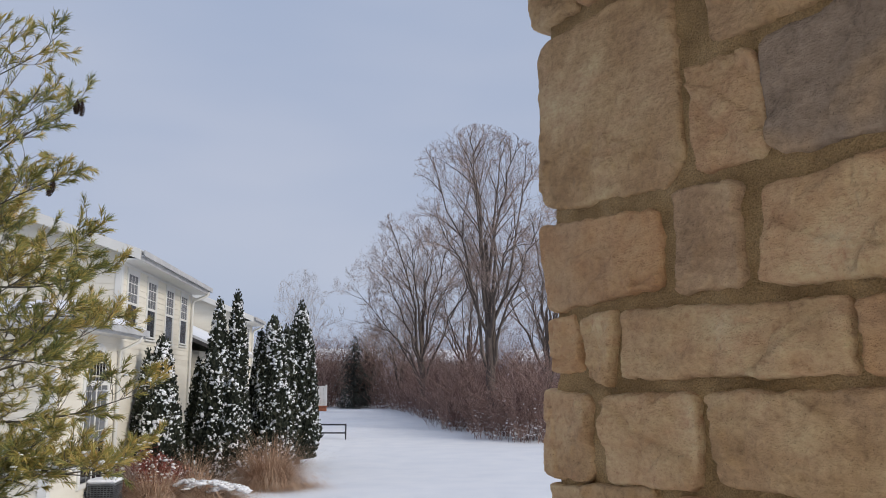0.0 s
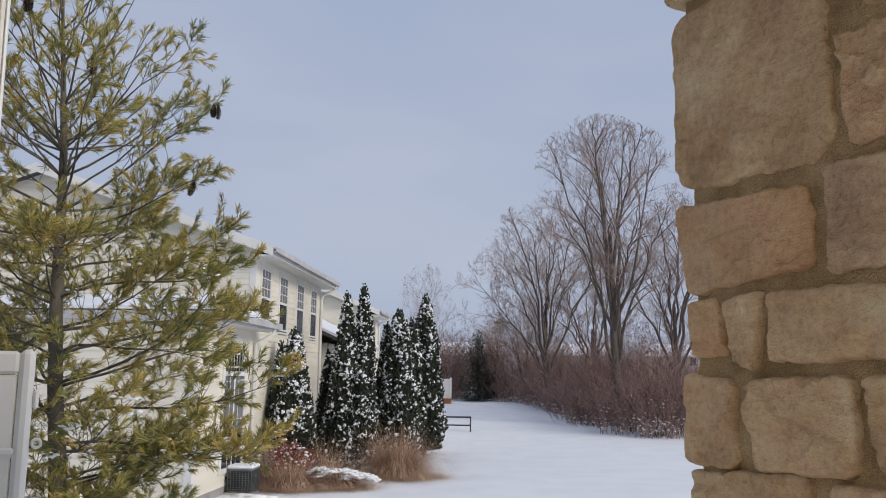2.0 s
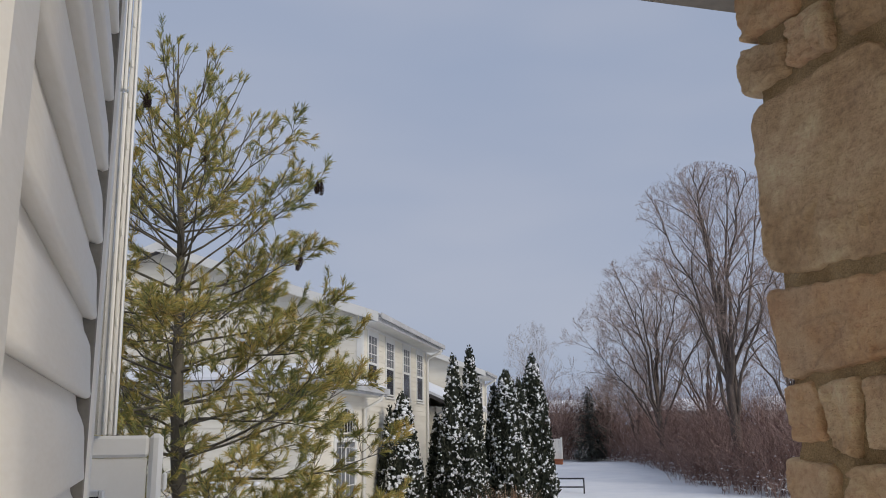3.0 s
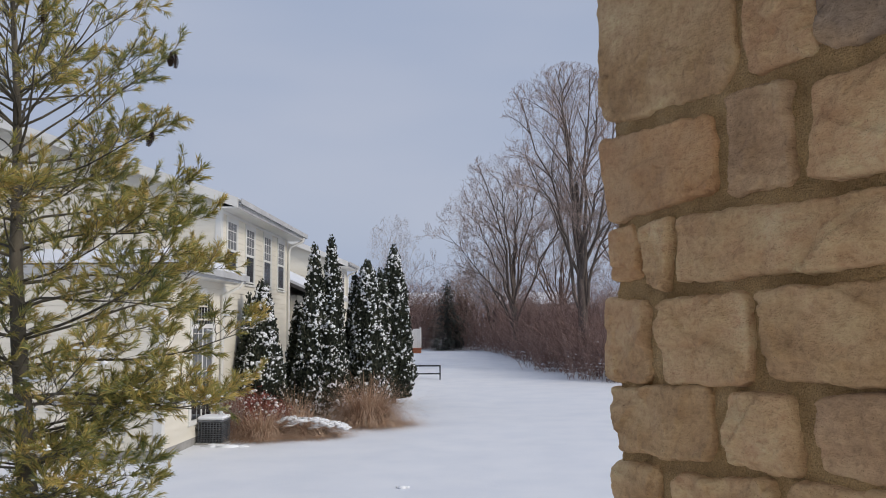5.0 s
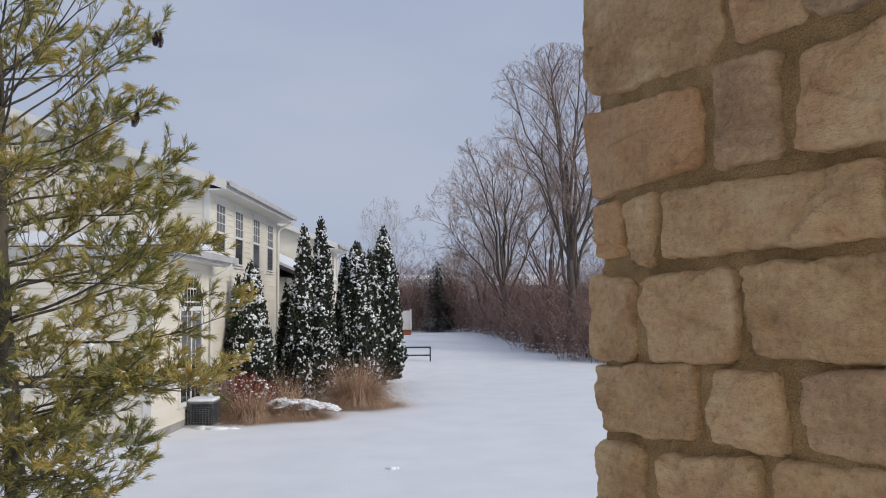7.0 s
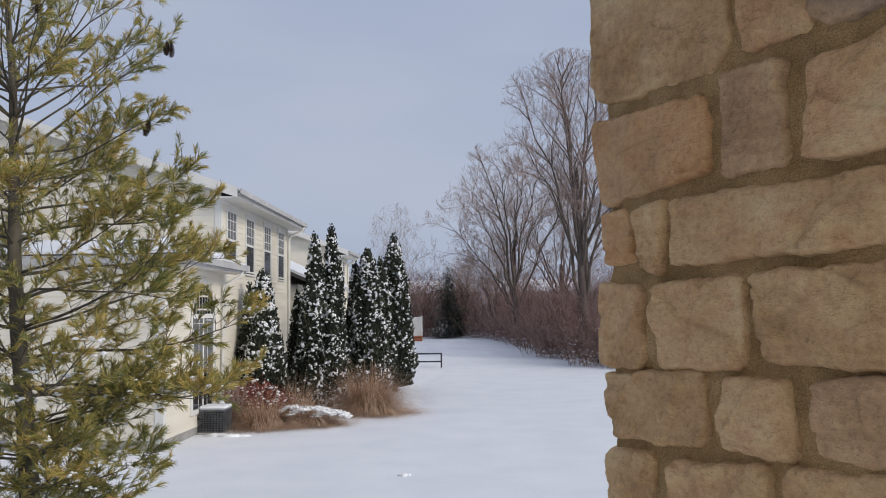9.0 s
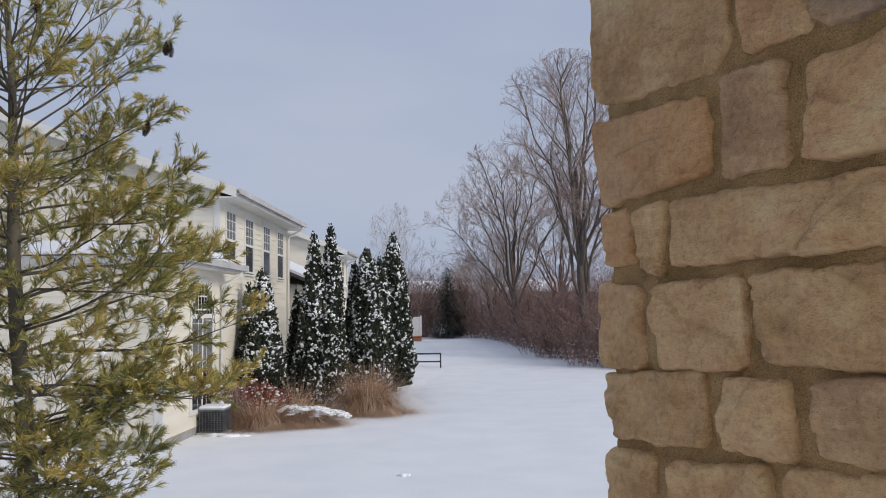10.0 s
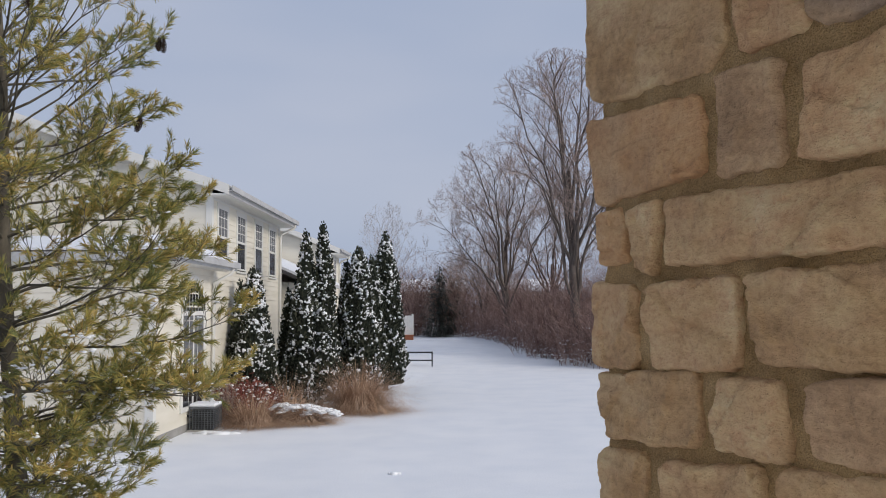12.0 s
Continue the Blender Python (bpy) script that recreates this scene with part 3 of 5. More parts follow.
    alt = [stone_mesh(block, 900 + i, 0.024, 0.02, 0.02) for i in range(5)]
    for i, me in enumerate(alt):
        me.materials.append(STONES[("buff", "tan", "grey", "buff", "buff")[i]])
    for side in range(3):
        z = PIL_TOP - 0.01
        while z > FLOOR_Z + 0.1:
            h = rng.uniform(0.09, 0.14)
            if side == 1:
                lo, hi = PIL_Y0 + 0.02, PIL_Y1 - 0.02
            else:
                lo, hi = FACE_X + (0.18 if side == 0 else 0.02), PIL_X1 - 0.02
            y = lo
            while y < hi - 0.07:
                w = min(rng.uniform(0.12, 0.26), hi - y)
                ob = new("stone", rng.choice(alt))
                ob.parent = pil
                mid = y + w / 2
                turn, at = {0: (-90, (mid, PIL_Y1 - 0.012, z - h / 2)), 1: (180, (PIL_X1, mid, z - h / 2)), 2: (90, (mid, PIL_Y0, z - h / 2))}[side]
                ob.matrix_local = Matrix.Translation(at) @ pose(0, 0, 0, 0, 0, turn) @ Matrix.Diagonal((1, w / 0.2, h / 0.1, 1))
                y += w + 0.024
            z -= h + 0.024


build_pillar()


# ---- white vinyl screen with a latch, and the slim post before it ----
def build_screen():
    s = thing("vinyl_screen", "white vinyl privacy screen with a small latch, on the porch edge", "screen", PORCH)
    x1, y, top = -0.218, 3.05, 2.612
    boxed("top_rail", (-0.95, y, top - 0.072), (x1 - 0.045, y + 0.05, top), WHITE, s, 0.01)
    boxed("panel", (-0.95, y + 0.012, 2.095), (x1 - 0.049, y + 0.04, top - 0.074), WHITE, s, 0.004)
    boxed("stile", (x1 - 0.044, y - 0.003, 2.085), (x1, y + 0.053, top + 0.006), WHITE, s, 0.014)
    boxed("lower_rail", (-0.95, y, 1.25), (x1 - 0.045, y + 0.05, 1.33), WHITE, s, 0.01)
    boxed("lower_board", (-0.95, y + 0.02, 1.34), (x1 - 0.047, y + 0.035, 2.088), BOARD, s, 0.003, "tan board in the open lower part")
    boxed("side_post", (x1 - 0.044, y, ground_z(-1.5, 2.7) - 0.05), (x1 - 0.002, y + 0.05, 2.08), WHITE, s, 0.008)
    boxed("side_post", (-1.02, y, ground_z(-2.2, 2.4) - 0.05), (-0.955, y + 0.05, top), WHITE, s, 0.008)
    for z in (2.46, 2.02):
        boxed("hinge_knuckle", (x1 + 0.001, y + 0.01, z - 0.03), (x1 + 0.018, y + 0.04, z + 0.03), WHITE, s, 0.007)
    latch = boxed("latch", (x1 - 0.105, y - 0.012, 2.293), (x1 - 0.04, y - 0.001, 2.313), WHITE, s, 0.004, "small white latch")
    g = Geo()
    g.tube([(x1 - 0.095, y - 0.001, 2.298), (x1 - 0.095, y - 0.022, 2.298)], [0.015, 0.013], 12, True)
    part("latch_knob", g, WHITE, latch, recalc=True)
    g = Geo()
    ring = [(x1 + 0.022 + 0.013 * math.cos(a), y + 0.01, 2.325 + 0.013 * math.sin(a)) for a in np.linspace(0, 2 * math.pi, 14)]
    g.tube(ring, [0.005] * 14, 6)
    part("latch_ring", g, WHITE, latch, smooth=True)

    p = thing("fluted_post", "slim white perforated vinyl post on the porch edge", "post", PORCH)
    y, foot = 3.056, 2.613
    g = Geo()                                     # a hair out of plumb
    lean = Matrix(((1, 0, 0.012, -0.012 * 2.6), (0, 1, 0, 0), (0, 0, 1, 0), (0, 0, 0, 1))).inverted()
    g.rbox((-0.414, y, foot), (-0.400, y + 0.04, 3.84), 0.004, lean)
    g.rbox((-0.398, y + 0.006, foot), (-0.381, y + 0.04, 5.18), 0.004, lean)
    g.rbox((-0.380, y + 0.001, foot), (-0.372, y + 0.04, 5.18), 0.003, lean)
    part("post_channel", g, WHITE, p, recalc=True)
    for i in range(15):                           # slots in the channel
        z = 2.66 + i * 0.16
        g = Geo()
        g.rbox((-0.394, y + 0.001, z), (-0.386, y + 0.010, z + 0.03), 0.003, lean)
        part("slot", g, WHITE, p, recalc=True)
    g = Geo()
    turn = lean @ Matrix.Translation((-0.4145, y, 0)) @ Matrix.Rotation(0.0427, 4, 'Z')
    g.rbox((-0.006, -0.34, foot), (0, 0, 3.84), 0.001, turn)
    part("glass_strip", g, PANE, p, "narrow strip of reflecting glass", recalc=True)
    g = Geo()
    for i in range(6):
        g.rbox((-0.482 + i * 0.0134, y + 0.001, 3.85), (-0.471 + i * 0.0134, y + 0.035, 5.18), 0.003, lean)
    part("fluted_head", g, WHITE, p, recalc=True)
    k = thing("narrow_window_sash", "narrow dark-glazed white sash leaning on the slim post", "window sash", PORCH)
    boxed("sash_frame", (-0.323, 2.330, -0.1), (-0.312, 2.36, 2.475), WHITE, k, 0.003)
    boxed("sash_frame", (-0.42, 2.330, 2.462), (-0.324, 2.36, 2.475), WHITE, k, 0.003)
    boxed("sash_pane", (-0.42, 2.342, -0.1), (-0.3245, 2.35, 2.46), PANE, k, 0.001)


build_screen()


# ---- houses ----
def siding(g, fn, s0, s1, z0, z1, exposure=0.145, openings=(), limit=None, proud=0.018):
    """Lap boards on a wall; fn(s, out, z) gives the place. limit(z): the run of s at that height."""

    def board(p, q, za, zb, zt):
        """One board from p to q, cut to za..zb of a course that ends at zt."""
        k = proud - (proud - 0.003) * max(0, (za - (zt - exposure)) / exposure)
        e = 0.003 + (proud - 0.003) * max(0, (zt - zb) / exposure)
        g.add([fn(p, 0.002, za), fn(q, 0.002, za), fn(q, k, za), fn(p, k, za), fn(q, e, zb), fn(p, e, zb)], [(0, 1, 2, 3), (3, 2, 4, 5)])

    z = z0
    while z < z1 - 0.01:
        zt = min(z + exposure, z1)
        a, b = (s0, s1) if limit is None else limit((z + zt) / 2)
        runs = [(a, b)] if b > a else []
        for o0, o1, oz0, oz1 in openings:
            if oz0 < zt and oz1 > z:
                nxt = []
                for p, q in runs:
                    if o1 <= p or o0 >= q:
                        nxt.append((p, q))
                        continue
                    if o0 > p:
                        nxt.append((p, o0))
                    if o1 < q:
                        nxt.append((o1, q))
                runs = nxt
                if oz0 > z + 0.004:
                    board(o0, o1, z, oz0, z + exposure)
                if oz1 < zt - 0.004:
                    board(o0, o1, oz1, zt, z + exposure)
        for p, q in runs:
            board(p, q, z, zt, z + exposure)
        z = zt


def fbox(g, fn, s0, s1, o0, o1, z0, z1):
    vs = [fn(s, o, z) for z in (z0, z1) for o in (o0, o1) for s in (s0, s1)]
    g.add(vs, [(0, 1, 3, 2), (4, 6, 7, 5), (0, 4, 5, 1), (2, 3, 7, 6), (0, 2, 6, 4), (1, 5, 7, 3)])


def sash_window(house, fn, s0, s1, z0, z1, blind=True):
    """Double-hung window, its frame only a little proud of the glass; s0 to s1 is the glass."""
    t, mid = 0.045, (z0 + z1) / 2
    a, b = s0 - t, s1 + t
    g = Geo()
    fbox(g, fn, a, s0, -0.02, 0.030, z0, z1)
    fbox(g, fn, s1, b, -0.02, 0.030, z0, z1)
    fbox(g, fn, s0, s1, -0.02, 0.030, z1 - t, z1)
    fbox(g, fn, s0, s1, -0.02, 0.032, mid - 0.03, mid + 0.03)
    fbox(g, fn, s0, s1, -0.02, 0.028, z0, z0 + 0.04)
    w = part("window", g, TRIM, house, "white double-hung window with dark panes", recalc=True)
    for p, q, lo in ((a - 0.075, a - 0.002, z0 - 0.04), (b + 0.002, b + 0.075, z0 - 0.04), (a - 0.002, b + 0.002, z1 + 0.002)):
        g = Geo()
        fbox(g, fn, p, q, 0.0, 0.034, lo, z1 + 0.09)
        part("casing", g, TRIM, w, recalc=True)
    g = Geo()
    fbox(g, fn, a - 0.08, b + 0.08, 0.0, 0.06, z0 - 0.085, z0 - 0.041)
    part("sill", g, TRIM, w, recalc=True)
    g = Geo()
    fbox(g, fn, s0, s1, 0.012, 0.018, mid + 0.03, z1 - t)
    part("pane", g, BLIND if blind else PANE, w, recalc=True)
    g = Geo()
    fbox(g, fn, s0, s1, 0.010, 0.016, z0 + 0.04, mid - 0.03)
    part("pane", g, PANE, w, recalc=True)
    g = Geo()
    for i in (1, 2):
        s = s0 + (s1 - s0) * i / 3
        fbox(g, fn, s - 0.008, s + 0.008, 0.0185, 0.021, mid + 0.03, z1 - t)
    for i in (1, 2):
        z = mid + (z1 - mid) * i / 3
        fbox(g, fn, s0, s1, 0.0182, 0.0205, z - 0.008, z + 0.008)
    part("muntins", g, TRIM, w, recalc=True)
    return w


def arch_window(house, fn, s0, s1, z0, spring):
    c, r, n = (s0 + s1) / 2, (s1 - s0) / 2, 20
    arc = [(c - r * math.cos(math.pi * i / n), spring + r * math.sin(math.pi * i / n)) for i in range(n + 1)]

    def band(g, ra, rb, o0, o1, legs):
        for i in range(n):
            a0, a1 = math.pi * i / n, math.pi * (i + 1) / n
            q = [(c - k * math.cos(a), spring + k * math.sin(a)) for a in (a0, a1) for k in (ra, rb)]
            vs = [fn(s, o, z) for o in (o0, o1) for s, z in q]
            g.add(vs, [(0, 1, 3, 2), (4, 6, 7, 5), (0, 2, 6, 4), (1, 5, 7, 3)])
        if legs:
            fbox(g, fn, c - rb, c - ra, o0, o1, z0, spring)
            fbox(g, fn, c + ra, c + rb, o0, o1, z0, spring)

    g = Geo()
    band(g, r, r + 0.15, -0.02, 0.034, True)
    fbox(g, fn, c - r - 0.17, c + r + 0.17, -0.02, 0.055, z0 - 0.1, z0)
    fbox(g, fn, c - r, c + r, -0.02, 0.026, spring - 0.05, spring + 0.05)
    fbox(g, fn, c - 0.035, c + 0.035, -0.02, 0.026, z0, spring - 0.05)
    w = part("window", g, TRIM, house, "tall arched window with white frame and muntins", recalc=True)
    g = Geo()
    k = [fn(s, 0.014, z) for s, z in arc] + [fn(c + r, 0.014, z0), fn(c - r, 0.014, z0)]
    k += [fn(s, 0.008, z) for s, z in arc] + [fn(c + r, 0.008, z0), fn(c - r, 0.008, z0)]
    n2 = n + 3
    g.add(k, [tuple(range(n2)), tuple(range(2 * n2 - 1, n2 - 1, -1))])
    part("pane", g, PANE, w, recalc=True)
    g = Geo()
    for p, q in ((c - r, c - 0.036), (c + 0.036, c + r)):
        fbox(g, fn, p, q, 0.015, 0.017, z0 + 0.75, spring - 0.06)
    part("blind", g, BLIND, w, recalc=True)
    g = Geo()
    for i in range(1, 7):
        s = s0 + (s1 - s0) * i / 7
        fbox(g, fn, s - 0.009, s + 0.009, 0.0175, 0.021, spring + 0.05, spring + math.sqrt(max(r * r - (s - c) ** 2, 0)))
        if i in (2, 5):
            fbox(g, fn, s - 0.008, s + 0.008, 0.0175, 0.021, z0, spring - 0.05)
    for i in range(1, 4):
        z = z0 + (spring - z0) * i / 4
        fbox(g, fn, s0, s1, 0.0172, 0.0205, z - 0.009, z + 0.009)
    part("muntins", g, TRIM, w, recalc=True)


def slab(g, corners, thick):
    """A roof plane: four or three top corners, thickened downwards."""
    n = len(corners)
    vs = [tuple(c) for c in corners] + [(c[0], c[1], c[2] - thick) for c in corners]
    g.add(vs, [tuple(range(n)), tuple(range(2 * n - 1, n - 1, -1))] + [(i, (i + 1) % n, n + (i + 1) % n, n + i) for i in range(n)])


def shift_up(corners, d):
    return [(c[0], c[1], c[2] + d) for c in corners]


def gable_house(y0, y1, windows, eave=5.5, pitch=0.345, fx=-5.95, deep=11.0, label="", end_window=None, downspout=True):
    """Two-storey block: long wall towards +x, gable end towards -y."""
    house = thing("house", label, "house")
    ridge_x = fx - deep / 2
    wall_top = eave + 0.02
    over, rk = 0.5, 0.32

    def fx_(s, o, z):
        return (fx + o, s, z)

    def fy_(s, o, z):
        return (s, y0 - o, z)

    zr = eave + pitch * (deep / 2 + over)
    g = Geo()
    g.box((fx - deep, y0 + 0.03, 0.0), (fx - 0.03, y1 - 0.03, wall_top - 0.05))
    core = part("wall", g, CHANNEL, house, "cream lap-sided walls")
    g = Geo()
    ops = [(a - 0.10, b + 0.10, c - 0.06, d + 0.06) for a, b, c, d in windows]
    siding(g, fx_, y0, y1, 0.15, wall_top, openings=ops)
    part("siding", g, SIDING, core, recalc=False)
    g = Geo()
    gab = [(fx - deep, y0 + 0.004, wall_top - 0.06), (fx, y0 + 0.004, wall_top - 0.06), (fx, y0 + 0.004, eave + pitch * over - 0.12), (ridge_x, y0 + 0.004, zr - 0.12), (fx - deep, y0 + 0.004, eave + pitch * over - 0.12)]
    slab_v = [(p[0], p[1], p[2]) for p in gab]
    g.add(slab_v + [(p[0], p[1] + 0.15, p[2]) for p in slab_v], [(0, 1, 2, 3, 4), (9, 8, 7, 6, 5)] + [(i, (i + 1) % 5, 5 + (i + 1) % 5, 5 + i) for i in range(5)])
    part("gable", g, CHANNEL, core)
    g = Geo()
    eops = [(end_window[0] - 0.03, end_window[1] + 0.03, end_window[2] - 0.05, end_window[3] + 0.03)] if end_window else []

    def run(z):
        k = eave + pitch * over - 0.12
        ins = max(0, (z - k) / pitch)
        return (fx - deep + ins, fx - ins)

    siding(g, fy_, fx - deep, fx, 0.15, zr - 0.15, openings=eops, limit=run)
    part("siding", g, SIDING, core)
    for a, b, c, d in windows:
        sash_window(house, fx_, a, b, c, d)
    if end_window:
        sash_window(house, fy_, *end_window)
    g = Geo()
    fbox(g, fx_, y0 - 0.022, y0 + 0.12, 0.0, 0.028, 0.15, wall_top)
    fbox(g, fy_, fx - 0.12, fx + 0.0, 0.0, 0.026, 0.15, wall_top)
    part("corner_board", g, TRIM, house, recalc=True)
    g = Geo()
    fbox(g, fx_, y1 - 0.12, y1, 0.0, 0.028, 0.15, wall_top)
    part("corner_board", g, TRIM, house, recalc=True)
    g = Geo()
    fbox(g, fx_, y0, y1, 0.0, 0.02, wall_top - 0.28, wall_top - 0.03)
    part("frieze_board", g, TRIM, house, recalc=True)
    right = [(fx + over, y0 - rk, eave), (fx + over, y1 + rk, eave), (ridge_x, y1 + rk, zr), (ridge_x, y0 - rk, zr)]
    left = [(fx - deep - over, y1 + rk, eave), (fx - deep - over, y0 - rk, eave), (ridge_x, y0 - rk, zr), (ridge_x, y1 + rk, zr)]
    g = Geo()
    slab(g, right, 0.16)
    slab(g, left, 0.16)
    roof = part("roof", g, ROOFING, house, "snow-covered gable roof", recalc=True)
    g = Geo()
    slab(g, shift_up(right, 0.035), 0.03)
    slab(g, shift_up(left, 0.035), 0.03)
    part("roof_snow", g, SNOW, roof, "thin blanket of snow", recalc=True)
    g = Geo()                                     # rake boards, boxed soffit and return
    for sx in (1, -1):
        xe = fx + over if sx > 0 else fx - deep - over
        a, b = Vector((xe, y0 - rk - 0.03, eave + 0.045)), Vector((ridge_x, y0 - rk - 0.03, zr + 0.045))
        vs = [a, b, b - Vector((0, 0, 0.24)), a - Vector((0, 0, 0.24))]
        g.add([tuple(v) for v in vs] + [(v.x, v.y + 0.028, v.z) for v in vs], [(0, 1, 2, 3), (7, 6, 5, 4), (0, 4, 5, 1), (1, 5, 6, 2), (2, 6, 7, 3), (3, 7, 4, 0)])
    part("rake_board", g, TRIM, roof, recalc=True)
    g = Geo()
    fbox(g, fx_, y0 - rk, y1 + rk, 0.002, over - 0.001, eave - 0.20, eave - 0.165)
    part("eave_soffit", g, TRIM, roof, recalc=True)
    g = Geo()                                     # gutter
    fbox(g, fx_, y0 - rk - 0.01, y1 + rk + 0.01, over + 0.015, over + 0.09, eave - 0.11, eave - 0.095)
    fbox(g, fx_, y0 - rk - 0.01, y1 + rk + 0.01, over + 0.075, over + 0.10, eave - 0.11, eave + 0.02)
    fbox(g, fx_, y0 - rk, y1 + rk, over + 0.001, over + 0.014, eave - 0.205, eave + 0.02)
    part("gutter", g, GUTTER, roof, "white gutter under the eave", recalc=True)
    if downspout:
        g = Geo()
        g.tube([(fx + over + 0.04, y1 - 0.05, eave - 0.13), (fx + over + 0.02, y1 - 0.06, eave - 0.24), (fx + 0.12, y1 - 0.08, eave - 0.42), (fx + 0.07, y1 - 0.08, eave - 0.55), (fx + 0.07, y1 - 0.08, 0.3)], [0.045] * 5, 8)
        part("downspout", g, TRIM, house, smooth=True)
    return house


WIN = [(20.24, 21.00, 3.66, 5.13), (21.98, 22.74, 3.66, 5.13), (23.90, 24.66, 3.66, 5.13), (25.66, 26.42, 3.66, 5.13)]
house_a = gable_house(19.70, 27.05, WIN, label="cream two-storey townhouse with white trim and snowy roof")
house_b = gable_house(37.6, 40.25, [(38.7, 39.3, 3.6, 5.0)], eave=5.35, pitch=0.40, deep=8.0, label="cream townhouse farther along the lawn, snow on its roof")


def build_wing_a():
    fx, y0, y1, z = -5.86, 15.85, 19.66, 3.74
    w = thing("house_wing", "single-storey cream wing with arched window and low snowy roof", "house wing")

    def fx_(s, o, zz):
        return (fx + o, s, zz)

    def fy_(s, o, zz):
        return (s, y0 - o, zz)

    g = Geo()
    g.box((-13.0, y0 + 0.03, 0), (fx - 0.03, y1, z - 0.2))
    core = part("wall", g, CHANNEL, w, "cream lap-sided walls")
    g = Geo()
    siding(g, fx_, y0, y1, 0.18, z - 0.2, openings=[(17.40, 18.98, 0.5, 2.47), (17.50, 18.88, 2.47, 2.75), (17.66, 18.72, 2.75, 3.02), (17.92, 18.46, 3.02, 3.2)])
    siding(g, fy_, -13.0, fx, 0.18, z - 0.2)
    part("siding", g, SIDING, core)
    arch_window(w, fx_, 17.50, 18.86, 0.55, 2.52)
    g = Geo()
    fbox(g, fx_, y0 - 0.03, y0 + 0.13, 0.0, 0.03, 0.12, z - 0.2)
    fbox(g, fy_, fx - 0.13, fx, 0.0, 0.028, 0.12, z - 0.2)
    part("corner_board", g, TRIM, w, recalc=True)
    g = Geo()
    fbox(g, fx_, y0, y1, -0.02, 0.012, -0.05, 0.18)
    fbox(g, fy_, -13.0, fx, -0.02, 0.010, -0.05, 0.18)
    part("foundation", g, CONCRETE, w, "grey concrete footing", recalc=True)
    e1, e2, pk = (-5.40, y0 - 0.1, z), (-5.40, y1 + 0.3, z - 0.05), (-6.22, 18.0, z + 0.43)
    r3, e3, e4 = (-13.0, 18.0, z + 0.43), (-13.0, y0 - 0.1, z), (-13.0, y1 + 0.02, z)
    back = (-5.96, y1 + 0.02, z)
    planes = ([e1, e2, pk], [e1, pk, r3, e3], [back, e4, r3, pk], [e2, back, pk])
    g = Geo()
    for pl in planes:
        slab(g, pl, 0.12)
    roof = part("roof", g, ROOFING, w, "low hipped roof under snow", recalc=True)
    g = Geo()
    for pl in planes:
        slab(g, shift_up(pl, 0.065), 0.06)
    part("roof_snow", g, SNOW, roof, "blanket of snow", recalc=True)
    g = Geo()
    fbox(g, fx_, y0 - 0.1, y1 + 0.28, 0.0, 0.46, z - 0.22, z - 0.185)
    fbox(g, fy_, -13.0, -5.41, 0.0, 0.10, z - 0.22, z - 0.185)
    part("eave_soffit", g, TRIM, roof, recalc=True)
    g = Geo()
    fbox(g, fx_, y0 - 0.14, y1 + 0.32, 0.475, 0.56, z - 0.17, z - 0.03)
    fbox(g, fx_, y0 - 0.12, y1 + 0.3, 0.461, 0.474, z - 0.225, z - 0.01)
    fbox(g, fy_, -13.0, -5.38, 0.105, 0.17, z - 0.2, z - 0.03)
    part("gutter", g, GUTTER, roof, "white gutter under the eave", recalc=True)
    g = Geo()
    g.tube([(-5.36, y1 - 0.1, z - 0.17), (-5.40, y1 - 0.15, z - 0.3), (fx + 0.08, y1 - 0.2, z - 0.5), (fx + 0.06, y1 - 0.2, 0.2)], [0.04] * 4, 8)
    part("downspout", g, TRIM, w, smooth=True)


build_wing_a()


def build_wing_b():
    fx, y0, y1, z = -5.95, 28.6, 37.5, 3.72
    w = thing("house_wing", "single-storey cream wing between two houses, snow on its roof", "house wing")

    def fx_(s, o, zz):
        return (fx + o, s, zz)

    def fy_(s, o, zz):
        return (s, y0 - o, zz)

    g = Geo()
    g.box((-11.0, y0 + 0.03, 0), (fx - 0.03, y1, z - 0.15))
    core = part("wall", g, CHANNEL, w, "cream lap-sided walls")
    g = Geo()
    siding(g, fx_, y0, y1, 0.15, z - 0.15)
    siding(g, fy_, -11.0, fx, 0.15, z - 0.15)
    part("siding", g, SIDING, core)
    g = Geo()
    top = [(-5.5, y0 - 0.3, z), (-5.5, y1, z), (-8.4, y1, z + 1.3), (-8.4, y0 - 0.3, z + 1.3)]
    lo = [(-11.3, y1, z), (-11.3, y0 - 0.3, z), (-8.4, y0 - 0.3, z + 1.3), (-8.4, y1, z + 1.3)]
    slab(g, top, 0.12)
    slab(g, lo, 0.12)
    roof = part("roof", g, ROOFING, w, "pitched roof under snow", recalc=True)
    g = Geo()
    slab(g, shift_up(top, 0.1), 0.095)
    slab(g, shift_up(lo, 0.1), 0.095)
    part("roof_snow", g, SNOW, roof, "blanket of snow", recalc=True)
    g = Geo()
    fbox(g, fx_, y0 - 0.32, y1, 0.455, 0.55, z - 0.15, z - 0.02)
    part("gutter", g, GUTTER, roof, recalc=True)
    g = Geo()
    g.tube([(-5.44, y0, z - 0.12), (-5.5, y0, z - 0.25), (-5.86, y0 + 0.03, z - 0.42), (-5.9, y0 + 0.03, z - 0.6), (-5.9, y0 + 0.03, 0.2)], [0.05] * 5, 8)
    part("downspout", g, TRIM, w, smooth=True)


build_wing_b()


